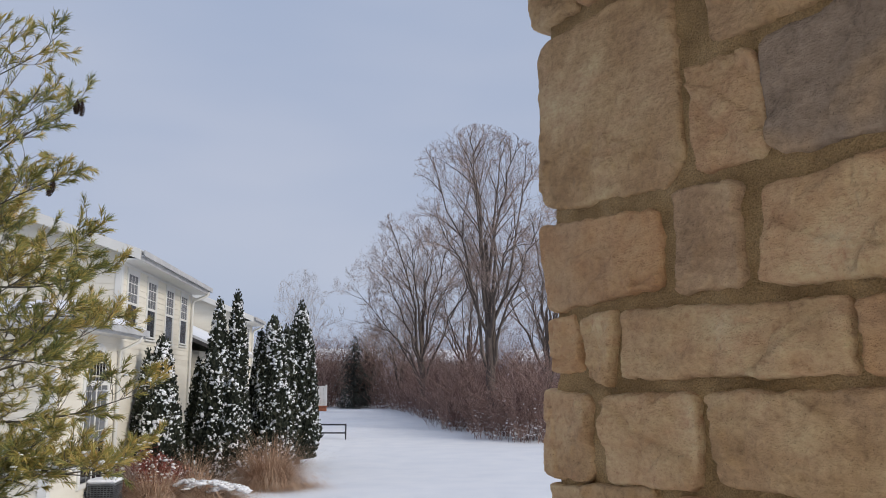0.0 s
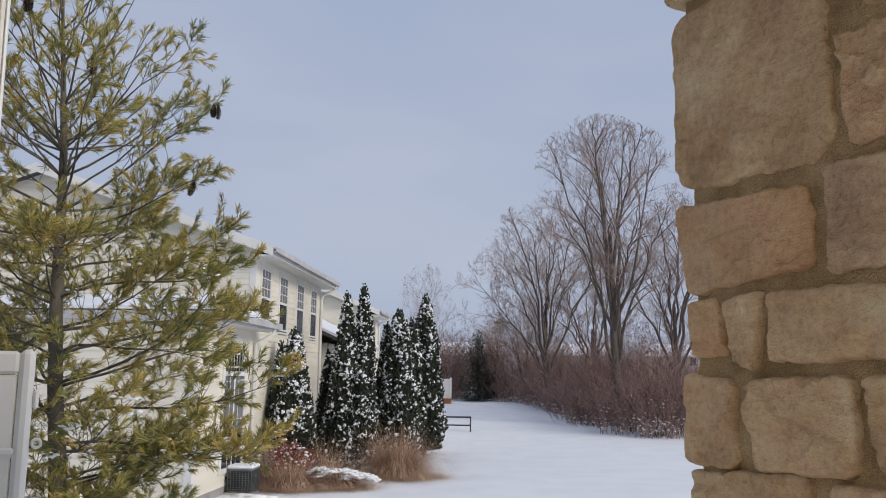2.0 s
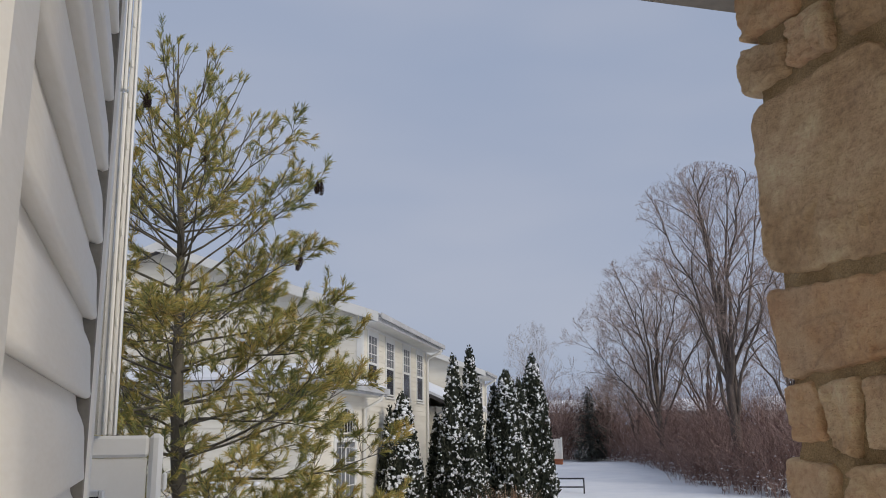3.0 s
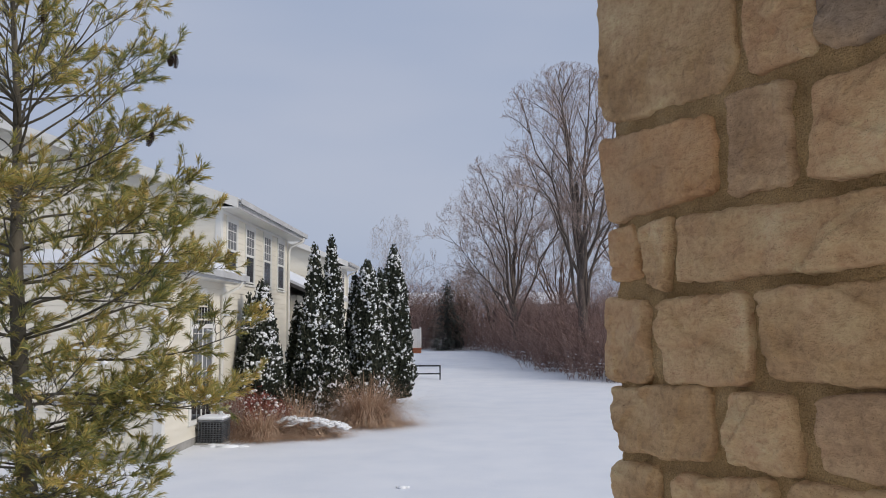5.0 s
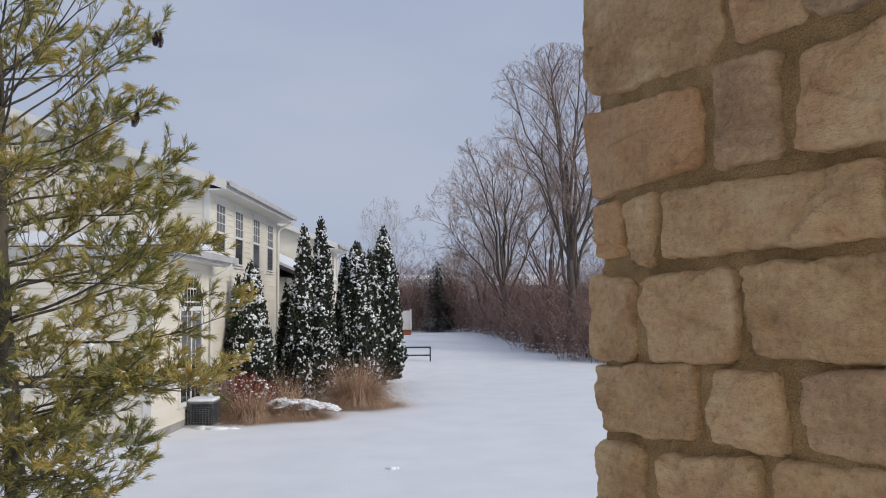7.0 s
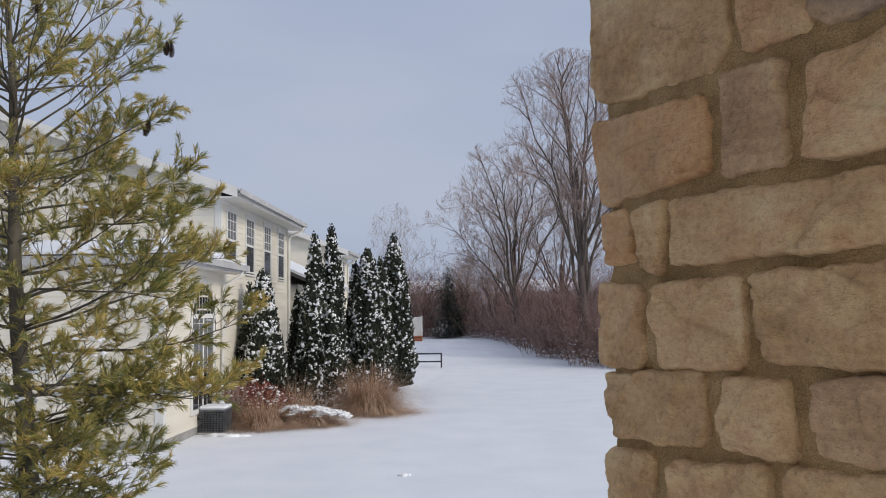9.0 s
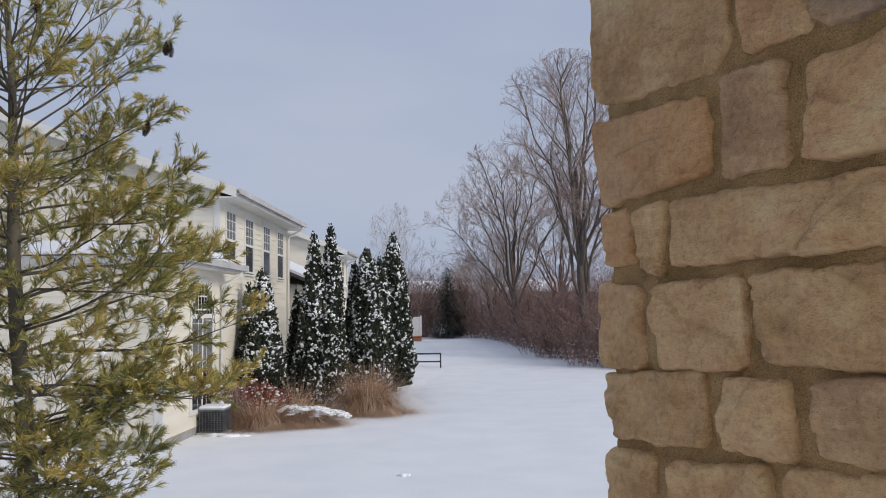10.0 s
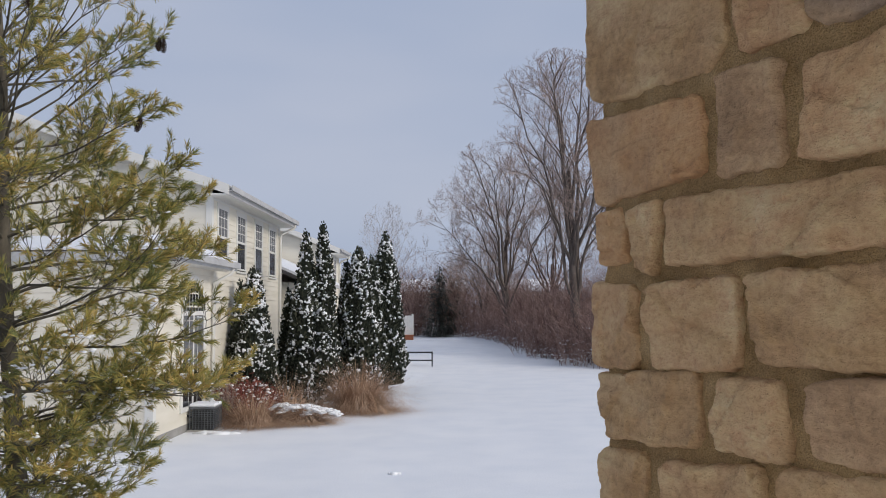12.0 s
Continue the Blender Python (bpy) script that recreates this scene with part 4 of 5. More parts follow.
def vinyl_fence(x0, x1, y, z0, z1, label):
    f = thing("vinyl_fence", label, "fence")
    n = max(2, int(abs(x1 - x0) / 0.16))
    for i in range(n):
        a = x0 + (x1 - x0) * i / n
        boxed("board", (a + 0.004, y, z0 + 0.05), (a + (x1 - x0) / n - 0.004, y + 0.03, z1 - 0.12), WHITE, f, 0.006)
    for z in (z0 + 0.05, z1 - 0.12):
        boxed("rail", (x0, y - 0.012, z), (x1, y + 0.042, z + 0.11), WHITE, f, 0.008)
    for x in (x0, x1):
        post = boxed("post", (x - 0.065, y - 0.05, z0 - 0.2), (x + 0.065, y + 0.08, z1 + 0.05), WHITE, f, 0.012)
        boxed("post_cap", (x - 0.08, y - 0.065, z1 + 0.052), (x + 0.08, y + 0.095, z1 + 0.09), WHITE, post, 0.015)


vinyl_fence(-5.8, -4.1, 29.8, 0.0, 2.0, "white vinyl fence behind the evergreens")
vinyl_fence(-4.42, -3.62, 61.5, 0.45, 2.25, "white vinyl fence end far along the lawn")


def build_planter():
    x, y, z = -3.95, 60.9, ground_z(-3.95, 60.9)
    g = Geo()
    g.rbox((x - 0.42, y - 0.2, z), (x + 0.42, y + 0.2, z + 0.30), 0.04)
    g.rbox((x - 0.46, y - 0.24, z + 0.29), (x + 0.46, y + 0.24, z + 0.37), 0.02)
    ob = part("planter", g, TERRACOTTA, recalc=True)
    tagged(ob, "long terracotta planter on the snow by the fence", "planter")


build_planter()


def build_table_frame():
    x0, x1, y, h = -2.53, -1.38, 38.6, 0.62
    z = ground_z(-2.0, 38.8) - 0.03
    t = thing("bench_frame", "black metal bench frame standing in the snow", "bench")
    g0 = 0.024
    for xx in (x0, x1):
        for yy in (y, y + 0.42):
            boxed("leg", (xx - g0, yy - g0, z), (xx + g0, yy + g0, z + h), BLACK_METAL, t, 0.004)
    for yy in (y, y + 0.42):
        boxed("seat_rail", (x0 - g0, yy - g0, z + h), (x1 + g0, yy + g0, z + h + 0.05), BLACK_METAL, t, 0.005)
        boxed("stretcher", (x0 + g0, yy - 0.018, z + 0.26), (x1 - g0, yy + 0.018, z + 0.30), BLACK_METAL, t, 0.004)
    for xx in (x0, x1):
        boxed("side_rail", (xx - g0, y + g0, z + h + 0.004), (xx + g0, y + 0.42 - g0, z + h + 0.046), BLACK_METAL, t, 0.004)


build_table_frame()


def build_condenser():
    x0, x1, y0, y1, h = -5.78, -5.25, 17.80, 18.33, 0.50
    c = thing("air_conditioner", "dark grey air conditioner unit with snow on top", "air conditioner")
    boxed("base_pad", (x0 - 0.06, y0 - 0.06, -0.05), (x1 + 0.06, y1 + 0.06, 0.05), CONCRETE, c, 0.01)
    boxed("coil", (x0 + 0.03, y0 + 0.03, 0.051), (x1 - 0.03, y1 - 0.03, h - 0.03), AC_DARK, c, 0.03)
    g = Geo()
    n = 11
    for i in range(n):                            # grille bars on the two sides in view
        z = 0.07 + (h - 0.12) * i / (n - 1)
        g.rbox((x0, y0 - 0.004, z), (x1, y0 + 0.012, z + 0.010), 0.002)
        g.rbox((x1 - 0.012, y0 + 0.013, z), (x1 + 0.004, y1, z + 0.010), 0.002)
    for i in range(9):
        q = x0 + (x1 - x0 - 0.02) * i / 8
        g.rbox((q, y0 - 0.012, 0.055), (q + 0.018, y0 - 0.005, h - 0.02), 0.003)
        q = y0 + 0.02 + (y1 - y0 - 0.04) * i / 8
        g.rbox((x1 + 0.005, q, 0.055), (x1 + 0.012, q + 0.018, h - 0.02), 0.003)
    part("grille", g, AC_METAL, c, "grey wire grille", recalc=True)
    boxed("top_cover", (x0 - 0.02, y0 - 0.02, h - 0.02), (x1 + 0.02, y1 + 0.02, h + 0.03), AC_METAL, c, 0.02)
    s = boxed("snow_cap", (x0 - 0.025, y0 - 0.025, h + 0.031), (x1 + 0.025, y1 + 0.025, h + 0.105), SNOW_BITS, c, 0.035, "rounded cap of snow")
    g = Geo()
    g.tube([(x0 + 0.05, y0 + 0.1, 0.3), (x0 - 0.06, y0 + 0.05, 0.34), (-5.9, y0, 0.42)], [0.025] * 3, 7)
    part("line_set", g, BLACK_METAL, c, "black insulated pipe", smooth=True)
    rng = random.Random(3)
    for k in range(1):
        g = Geo()
        for dx, dy, s in ((0, 0, 0.16), (0.16, -0.05, 0.13), (-0.14, 0.02, 0.14), (0.3, 0.03, 0.11), (0.44, 0.0, 0.09)):
            g.blob((-5.25 + dx, 17.6 + dy, 0.0), (s * 2.0, s * 1.2, s * 0.42), rng, 0.25)
        tagged(part("snow_heap", g, SNOW_BITS, smooth=True), "low heap of snow before the air conditioner", "snow heap")


build_condenser()


# ---- evergreens ----
def arborvitae(tips, seed, label, snow=1.0, group="evergreens in the bed"):
    """A narrow evergreen: leaders (x, y, height, radius), thousands of small flat sprays, clods of snow."""
    rng = random.Random(seed)
    x0, y0 = tips[0][0], tips[0][1]
    t = thing("arborvitae", label, "evergreen", pose(x0, y0, 0), group)
    core, leaf, sn, trunk = Geo(), Geo(), Geo(), Geo()
    for x, y, h, base_r in tips:
        dx, dy = x - x0, y - y0
        ph = rng.uniform(0, 50)

        def radius(a, k):
            """Outline at angle a and relative height k."""
            prof = 0.62 + 0.38 * (k / 0.15) if k < 0.15 else (1 - (k - 0.15) / 0.85) ** 0.64
            lump = 1 + 0.22 * noise.noise((math.cos(a) * 1.6 + ph, math.sin(a) * 1.6, k * h * 1.5)) + 0.14 * noise.noise((math.cos(a) * 4, math.sin(a) * 4 + ph, k * h * 4.5))
            return max(0.0, base_r * prof * lump)

        trunk.tube([(dx, dy, -0.1), (dx, dy, 0.6), (dx, dy, h * 0.9)], [0.09, 0.07, 0.01], 7)
        # solid dark core added as inner shade, so no daylight shows through
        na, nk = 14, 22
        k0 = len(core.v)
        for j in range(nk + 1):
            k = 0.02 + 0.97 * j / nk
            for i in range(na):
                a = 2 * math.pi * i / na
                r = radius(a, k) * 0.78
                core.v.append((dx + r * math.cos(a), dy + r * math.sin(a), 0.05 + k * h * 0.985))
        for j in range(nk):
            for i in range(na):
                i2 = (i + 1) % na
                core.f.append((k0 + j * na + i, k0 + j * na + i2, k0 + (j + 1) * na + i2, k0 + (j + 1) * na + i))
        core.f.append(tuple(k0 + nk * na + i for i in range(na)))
        for _ in range(int(6400 * h / 5 * base_r / 0.6)):
            k = min(max(1 - math.sqrt(rng.random()) * 0.98, 0.03), 0.995)
            a = rng.uniform(0, 2 * math.pi)
            r = radius(a, k) * rng.uniform(0.76, 1.10) + 0.01
            c = Vector((dx + r * math.cos(a), dy + r * math.sin(a), 0.05 + k * h))
            out = Vector((math.cos(a), math.sin(a), 0))
            up = (Vector((0, 0, 1)) + out * rng.uniform(0.1, 0.9) + Vector((rng.uniform(-.35, .35), rng.uniform(-.35, .35), 0))).normalized()
            side = up.cross(Vector((rng.uniform(-1, 1), rng.uniform(-1, 1), rng.uniform(-.3, .3)))).normalized()
            ln, wd = rng.uniform(0.06, 0.13), rng.uniform(0.022, 0.045)
            leaf.add([c - up * ln * 0.4, c + side * wd + up * ln * 0.1, c + up * ln * 0.65, c - side * wd + up * ln * 0.15], [(0, 1, 2, 3)])
        for _ in range(int(1350 * snow * h / 5 * base_r / 0.5)):
            k = 0.05 + 0.88 * rng.random() ** 1.55
            a = rng.uniform(0, 2 * math.pi)
            if noise.noise((math.cos(a) * 2.2 + ph, math.sin(a) * 2.2, k * h * 1.8)) < rng.uniform(-0.35, 0.25):
                continue
            # a ragged patch that lies along one spray, down and out
            s = rng.uniform(0.014, 0.040) * rng.uniform(0.7, 1.25)
            run, fall = rng.uniform(-1.0, 1.0), rng.uniform(-0.7, 0.5)
            for q in range(rng.choice((2, 3, 4, 5, 7))):
                d = rng.uniform(-1, 1) * s * 2.6
                aa = a + run * d / max(0.15, radius(a, k))
                zz = 0.05 + k * h + fall * d + rng.uniform(-s, s) * 0.7
                r = radius(aa, min(0.99, max(0.02, (zz - 0.05) / h))) * rng.uniform(0.95, 1.04)
                f = rng.uniform(0.45, 1.25)
                sn.blob((dx + r * math.cos(aa), dy + r * math.sin(aa), zz), (s * f, s * f * rng.uniform(0.7, 1.2), s * f * rng.uniform(0.5, 1.0)), rng, 0.45)
    part("trunk", trunk, BARK, t)
    part("shade_core", core, ARBOR_CORE, t, smooth=True)
    part("foliage", leaf, ARBOR, t, kind="stuff")
    part("snow", sn, SNOW_BITS, t, "clods of clinging snow", smooth=True, kind="stuff")
    return t


arborvitae([(-5.32, 21.3, 3.72, 0.60), (-5.62, 21.2, 3.36, 0.36), (-5.30, 20.95, 2.5, 0.64)], 1, "low arborvitae dusted with snow against the house", 1.25)
arborvitae([(-4.38, 23.5, 4.85, 0.48), (-3.96, 23.9, 5.14, 0.48), (-4.36, 22.9, 3.50, 0.58), (-3.86, 22.9, 2.75, 0.46)], 2, "tall twin arborvitae heavy with clinging snow", 1.0)
arborvitae([(-5.02, 24.2, 3.25, 0.34)], 6, "small dark arborvitae behind the taller ones", 0.5)
arborvitae([(-3.06, 25.0, 4.50, 0.70), (-3.46, 25.2, 4.08, 0.42)], 3, "arborvitae with snow clods on its lower half", 1.0)
arborvitae([(-2.50, 27.5, 5.16, 0.70), (-2.84, 26.7, 4.36, 0.48)], 4, "dark pointed arborvitae with little snow on top", 0.7)


def blade(g, p, d, length, droop, w, segs=5):
    """One arching blade of dry grass."""
    p, d = Vector(p), Vector(d).normalized()
    side = Vector((-d.y, d.x, 0))
    side = side.normalized() if side.length > 1e-4 else Vector((1, 0, 0))
    rows = []
    for i in range(segs + 1):
        k = i / segs
        ww = w * (1 - k * 0.85)
        rows += [tuple(p - side * ww), tuple(p + side * ww)]
        d = (d + Vector((0, 0, -droop * (0.4 + k)))).normalized()
        p = p + d * length / segs
        if p.z < 0.03:
            p.z = 0.03
    g.add(rows, [(2 * i, 2 * i + 1, 2 * i + 3, 2 * i + 2) for i in range(segs)])


def grass_clump(x, y, r, h, n, seed, label, upright=1.0, flat=1.0):
    rng = random.Random(seed)
    t = thing("ornamental_grass", label, "ornamental grass", pose(x, y, 0), "dry grasses in the bed")
    g = Geo()
    for _ in range(n):
        a, q = rng.uniform(0, 2 * math.pi), math.sqrt(rng.random())
        base = (q * r * 0.34 * math.cos(a), q * r * 0.34 * math.sin(a) * 0.8, 0)
        lean = rng.uniform(0.1, 1.0) * flat * (0.3 + q)
        a2 = a + rng.uniform(-0.7, 0.7)
        ln = h * rng.uniform(0.65, 1.2) * (1 + 0.25 * lean)
        blade(g, base, (lean * math.cos(a2), lean * math.sin(a2), upright), ln, (rng.uniform(0.06, 0.35) if rng.random() < 0.45 else rng.uniform(0.3, 1.0)) * flat, rng.uniform(0.003, 0.007), 6)
    part("blades", g, STRAW, t, "dry tan blades", kind="stuff")
    return t


grass_clump(-2.62, 21.4, 1.25, 1.22, 4200, 31, "tall clump of dry copper-tan ornamental grass", 0.9, 1.25)
low1 = grass_clump(-4.72, 18.9, 1.2, 0.90, 2700, 32, "low drooping clump of dry ornamental grass", 0.8, 1.5)
low2 = grass_clump(-3.75, 19.3, 1.15, 0.80, 2600, 33, "drooping ornamental grass weighed down by snow", 0.7, 1.7)
grass_clump(-4.3, 20.6, 0.7, 1.05, 350, 34, "thin upright clump of dry grass", 1.0, 0.8)


def grass_snow():
    rng = random.Random(8)
    for parent, spots in ((low2, ((0.12, -0.25, 0.42, 0.50, 0.34, 0.09), (0.55, -0.22, 0.34, 0.42, 0.28, 0.08), (-0.35, -0.1, 0.44, 0.28, 0.22, 0.08)),),):
        g = Geo()
        for dx, dy, z, a, b, c in spots:
            for _ in range(120):
                q = rng.uniform(-1, 1)
                g.blob((dx + q * a, dy + rng.uniform(-b, b) * 0.8, z - 0.12 * q * q + rng.uniform(-0.05, 0.01)), (a * rng.uniform(0.06, 0.26), b * rng.uniform(0.05, 0.18), c * rng.uniform(0.15, 0.4)), rng, 0.5)
        part("snow", g, SNOW_BITS, parent, "patch of snow pressing the grass down", smooth=True)


grass_snow()


def barberry(x, y, r, h, seed):
    rng = random.Random(seed)
    t = thing("barberry_shrub", "low barberry shrub with dark red leaves and snow", "shrub", pose(x, y, 0))
    tw, lf, sn = Geo(), Geo(), Geo()
    for _ in range(90):
        a, e = rng.uniform(0, 6.28), rng.uniform(0.15, 0.9)
        p = Vector((0.1 * math.cos(a), 0.1 * math.sin(a), 0))
        d = Vector((math.cos(a) * e, math.sin(a) * e, 1)).normalized()
        pts = [p.copy()]
        for i in range(5):
            d = (d + Vector((rng.uniform(-.2, .2), rng.uniform(-.2, .2), rng.uniform(-.25, .1)))).normalized()
            p = p + d * h * rng.uniform(0.18, 0.27)
            p.z = max(p.z, 0.04)
            pts.append(p.copy())
        tw.tube(pts, [0.008, 0.007, 0.006, 0.005, 0.004, 0.003], 3)
        for q in pts[1:]:
            for _ in range(14):
                c = q + Vector((rng.gauss(0, .07), rng.gauss(0, .07), rng.gauss(0, .06)))
                c.z = max(c.z, 0.02)
                u = Vector((rng.uniform(-1, 1), rng.uniform(-1, 1), rng.uniform(-1, 1))).normalized() * rng.uniform(0.012, 0.028)
                v = u.orthogonal() * rng.uniform(0.5, 0.9)
                lf.add([c - u, c + v, c + u, c - v], [(0, 1, 2, 3)])
            if rng.random() < 0.5:
                s = rng.uniform(0.02, 0.05)
                sn.blob(q + Vector((0, 0, 0.02)), (s * 1.3, s * 1.2, s * 0.7), rng, 0.3)
    part("stems", tw, BARK, t)
    part("leaves", lf, BARBERRY, t, "dark red leaves", kind="stuff")
    part("snow", sn, SNOW_BITS, t, smooth=True, kind="stuff")


barberry(-5.45, 20.0, 0.6, 0.80, 41)
barberry(-5.05, 20.1, 0.5, 0.70, 42)


def twig_shrub(x, y, h, n, seed):
    rng = random.Random(seed)
    t = thing("twiggy_shrub", "bare twiggy shrub against the cream wall", "shrub", pose(x, y, 0))
    g = Geo()
    for _ in range(n):
        a, e = rng.uniform(0, 6.28), rng.uniform(0.0, 0.35)
        p = Vector((rng.uniform(-.25, .25), rng.uniform(-.25, .25), 0))
        d = Vector((math.cos(a) * e, math.sin(a) * e, 1)).normalized()
        pts = [p, p + d * h * 0.5, p + d * h * rng.uniform(0.8, 1.1) + Vector((rng.uniform(-.06, .06), rng.uniform(-.06, .06), 0))]
        g.tube(pts, [0.006, 0.005, 0.003], 3)
    part("stem_work", g, TWIG, t, kind="stuff")


twig_shrub(-5.45, 19.1, 1.1, 60, 44)


# ---- white pine ----
def build_pine():
    rng = random.Random(77)
    bx, by, H = -4.20, 8.0, 7.02
    t = thing("white_pine", "young white pine with olive needles, cones and specks of snow", "pine tree", pose(bx, by, 0))
    trunk, limbs, needles, snow = Geo(), Geo(), Geo(), Geo()

    def axis(z):
        return Vector((-0.062 * z + 0.03 * math.sin(z * 1.7), 0.02 * math.sin(z * 1.1), z))

    zs = [-0.15, 0.3, 0.9, 1.6, 2.4, 3.2, 4.0, 4.8, 5.6, 6.3, H]
    trunk.tube([axis(z) for z in zs], [0.13, 0.105, 0.095, 0.085, 0.074, 0.063, 0.05, 0.038, 0.026, 0.016, 0.005], 10)
    tab = [(0.3, 1.05), (0.9, 1.15), (1.4, 1.45), (1.8, 1.85), (2.3, 2.15), (2.8, 2.05), (3.3, 2.15), (3.6, 2.25), (3.9, 2.1), (4.2, 1.75), (4.5, 1.45), (4.8, 1.7), (5.1, 1.75), (5.4, 1.5), (5.8, 1.35), (6.3, 1.1), (6.6, 0.8), (6.8, 0.55), (7.05, 0.2)]

    def reach(z):
        for (a, ra), (b, rb) in zip(tab, tab[1:]):
            if z <= b:
                return ra + (rb - ra) * (max(z, a) - a) / (b - a)
        return 0.1

    def tuft(p, d, n, ln, spread=0.75):
        """A brush of needles at a shoot's end."""
        d = d.normalized()
        a = d.orthogonal().normalized()
        b = d.cross(a)
        for _ in range(n):
            th, sp = rng.uniform(0, 6.283), rng.uniform(0.05, spread)
            w = (d + (a * math.cos(th) + b * math.sin(th)) * sp + Vector((0, 0, -0.12))).normalized()
            q = p - d * rng.uniform(0, 0.07)
            l = ln * rng.uniform(0.7, 1.15)
            s = w.cross(Vector((rng.uniform(-1, 1), rng.uniform(-1, 1), rng.uniform(-1, 1)))).normalized() * 0.0030
            m = q + w * l * 0.6
            e = m + (w + Vector((0, 0, -0.30))).normalized() * l * 0.4
            needles.add([q - s * 0.6, q + s * 0.6, m + s, m - s, e], [(0, 1, 2, 3), (3, 2, 4)])

    def twig(p, d, length, level, dens):
        """A shoot that wanders and turns up, with side shoots, each ending in a brush of needles."""
        n = 4
        pts = [p.copy()]
        q = p.copy()
        for i in range(n):
            d = (d + Vector((rng.uniform(-.3, .3), rng.uniform(-.3, .3), rng.uniform(-.10, .26)))).normalized()
            q = q + d * length / n
            pts.append(q.copy())
        r = 0.0025 + 0.004 * length
        limbs.tube(pts, [r, r * 0.85, r * 0.7, r * 0.55, r * 0.4], 4)
        tuft(q, d, int(27 * dens), 0.10)
        if rng.random() < 0.6:
            tuft(pts[-2], d + Vector((rng.uniform(-.5, .5), rng.uniform(-.5, .5), 0)), int(15 * dens), 0.095, 1.0)
        if level > 0:
            for i in range(1, n + 1):
                for sg in (-1, 1):
                    if rng.random() < (0.74 if p.z < 4.6 else 0.42):
                        side = d.cross(Vector((0, 0, 1)))
                        side = side.normalized() if side.length > 1e-3 else Vector((1, 0, 0))
                        nd = (d * 0.9 + side * sg * rng.uniform(0.4, 1.0) + Vector((0, 0, rng.uniform(-0.5, 0.6)))).normalized()
                        twig(pts[i], nd, length * rng.uniform(0.42, 0.72), level - 1, dens)

    z = 0.35
    ends = []
    while z < 5.0:
        top = z / H
        cnt = 7 if z < 1.9 else 5
        a0 = rng.uniform(-0.5, 0.5)
        for i in range(cnt):
            a = a0 + 2 * math.pi * i / cnt + rng.uniform(-0.3, 0.3)
            rise = (0.20 + 0.95 * top ** 2.2) * (rng.uniform(0.5, 1.4) if z < 4.8 else rng.uniform(0.8, 1.25))
            R = 0.5
            for _ in range(12):
                R = 0.5 * R + 0.5 * reach(z + R * rise)
            R *= rng.uniform(0.80, 1.04) if math.cos(a) > 0.4 else rng.uniform(0.5, 1.04)
            p = axis(z + rng.uniform(-0.06, 0.06))
            d = Vector((math.cos(a), math.sin(a), rise)).normalized()
            L = R / max(0.35, math.hypot(d.x, d.y))
            n = max(4, int(L / 0.24))
            pts, rad = [p.copy()], []
            q = p.copy()
            bend = rng.uniform(-0.05, 0.34)
            dirs = [d]
            for j in range(n):
                k = (j + 1) / n
                d = (d + Vector((rng.uniform(-.2, .2), rng.uniform(-.2, .2), bend * (k - 0.45) + rng.uniform(-.14, .14)))).normalized()
                q = q + d * L / n
                pts.append(q.copy())
                dirs.append(d.copy())
            r0 = 0.005 + 0.0058 * L
            limbs.tube(pts, [r0 * (1 - 0.8 * j / n) for j in range(n + 1)], 6)
            dens = 0.85 + 0.3 * rng.random()
            ends.append(q.copy())
            tuft(q, d, 30, 0.11)
            for j in range(1, n + 1):
                k = j / n
                if k < (0.2 if z < 4.6 else 0.3):
                    continue
                for sg in (-1, 1):
                    if rng.random() < ((0.97 if k > 0.3 else 0.7) if z < 2.4 else (0.86 if k > 0.4 else 0.55)):
                        side = dirs[j].cross(Vector((0, 0, 1))).normalized()
                        nd = (dirs[j] * rng.uniform(0.7, 1.1) + side * sg * rng.uniform(0.5, 1.0) + Vector((0, 0, rng.uniform(-0.55, 0.75) + 0.2 * top))).normalized()
                        ln = (0.26 + 0.34 * (1 - k)) * rng.uniform(0.6, 1.25) * (0.55 + 0.45 * min(1, L / 1.4))
                        twig(pts[j], nd, ln, 1, dens)
                        for _ in range(2 if z < 2.2 else 1):
                            if z > 3.2 or rng.random() > 0.9 * (1 - z / 3.4):
                                continue
                            c = pts[j] + nd * ln * rng.uniform(0.4, 1) + Vector((0, 0, 0.025))
                            for _ in range(rng.choice((2, 3, 5))):   # a broken crust rather than a ball
                                s = rng.uniform(0.006, 0.022)
                                snow.blob(c + Vector((rng.gauss(0, .03), rng.gauss(0, .03), rng.gauss(0, .012))), (s * 1.4, s * 1.2, s * 0.6), rng, 0.45)
        z += rng.uniform(0.24, 0.36)
    for i in range(30):                           # open domed head of rising shoots
        f, a = math.sqrt((i + 0.5) / 30), i * 2.39996
        zt = H - 0.10 - 1.25 * f ** 2.2 + rng.uniform(-0.12, 0.06)
        R = reach(zt) * rng.uniform(0.85, 1.05)
        e = axis(zt) + Vector((math.cos(a) * R, math.sin(a) * R, 0))
        p = axis(zt - 0.45 - 0.75 * f - rng.uniform(0, 0.25))
        c = p.lerp(e, 0.55) + Vector((math.cos(a) * R * 0.12, math.sin(a) * R * 0.12, -0.10))
        pts = []
        for j in range(7):
            k = j / 6
            v = p * (1 - k) ** 2 + c * 2 * k * (1 - k) + e * k * k
            pts.append(v + Vector((rng.uniform(-.02, .02), rng.uniform(-.02, .02), rng.uniform(-.02, .02))) * min(j, 1))
        limbs.tube(pts, [0.013 - 0.0016 * j for j in range(7)], 5)
        ends.append(pts[6])
        tuft(pts[6], pts[6] - pts[5], 28, 0.10, 0.5)
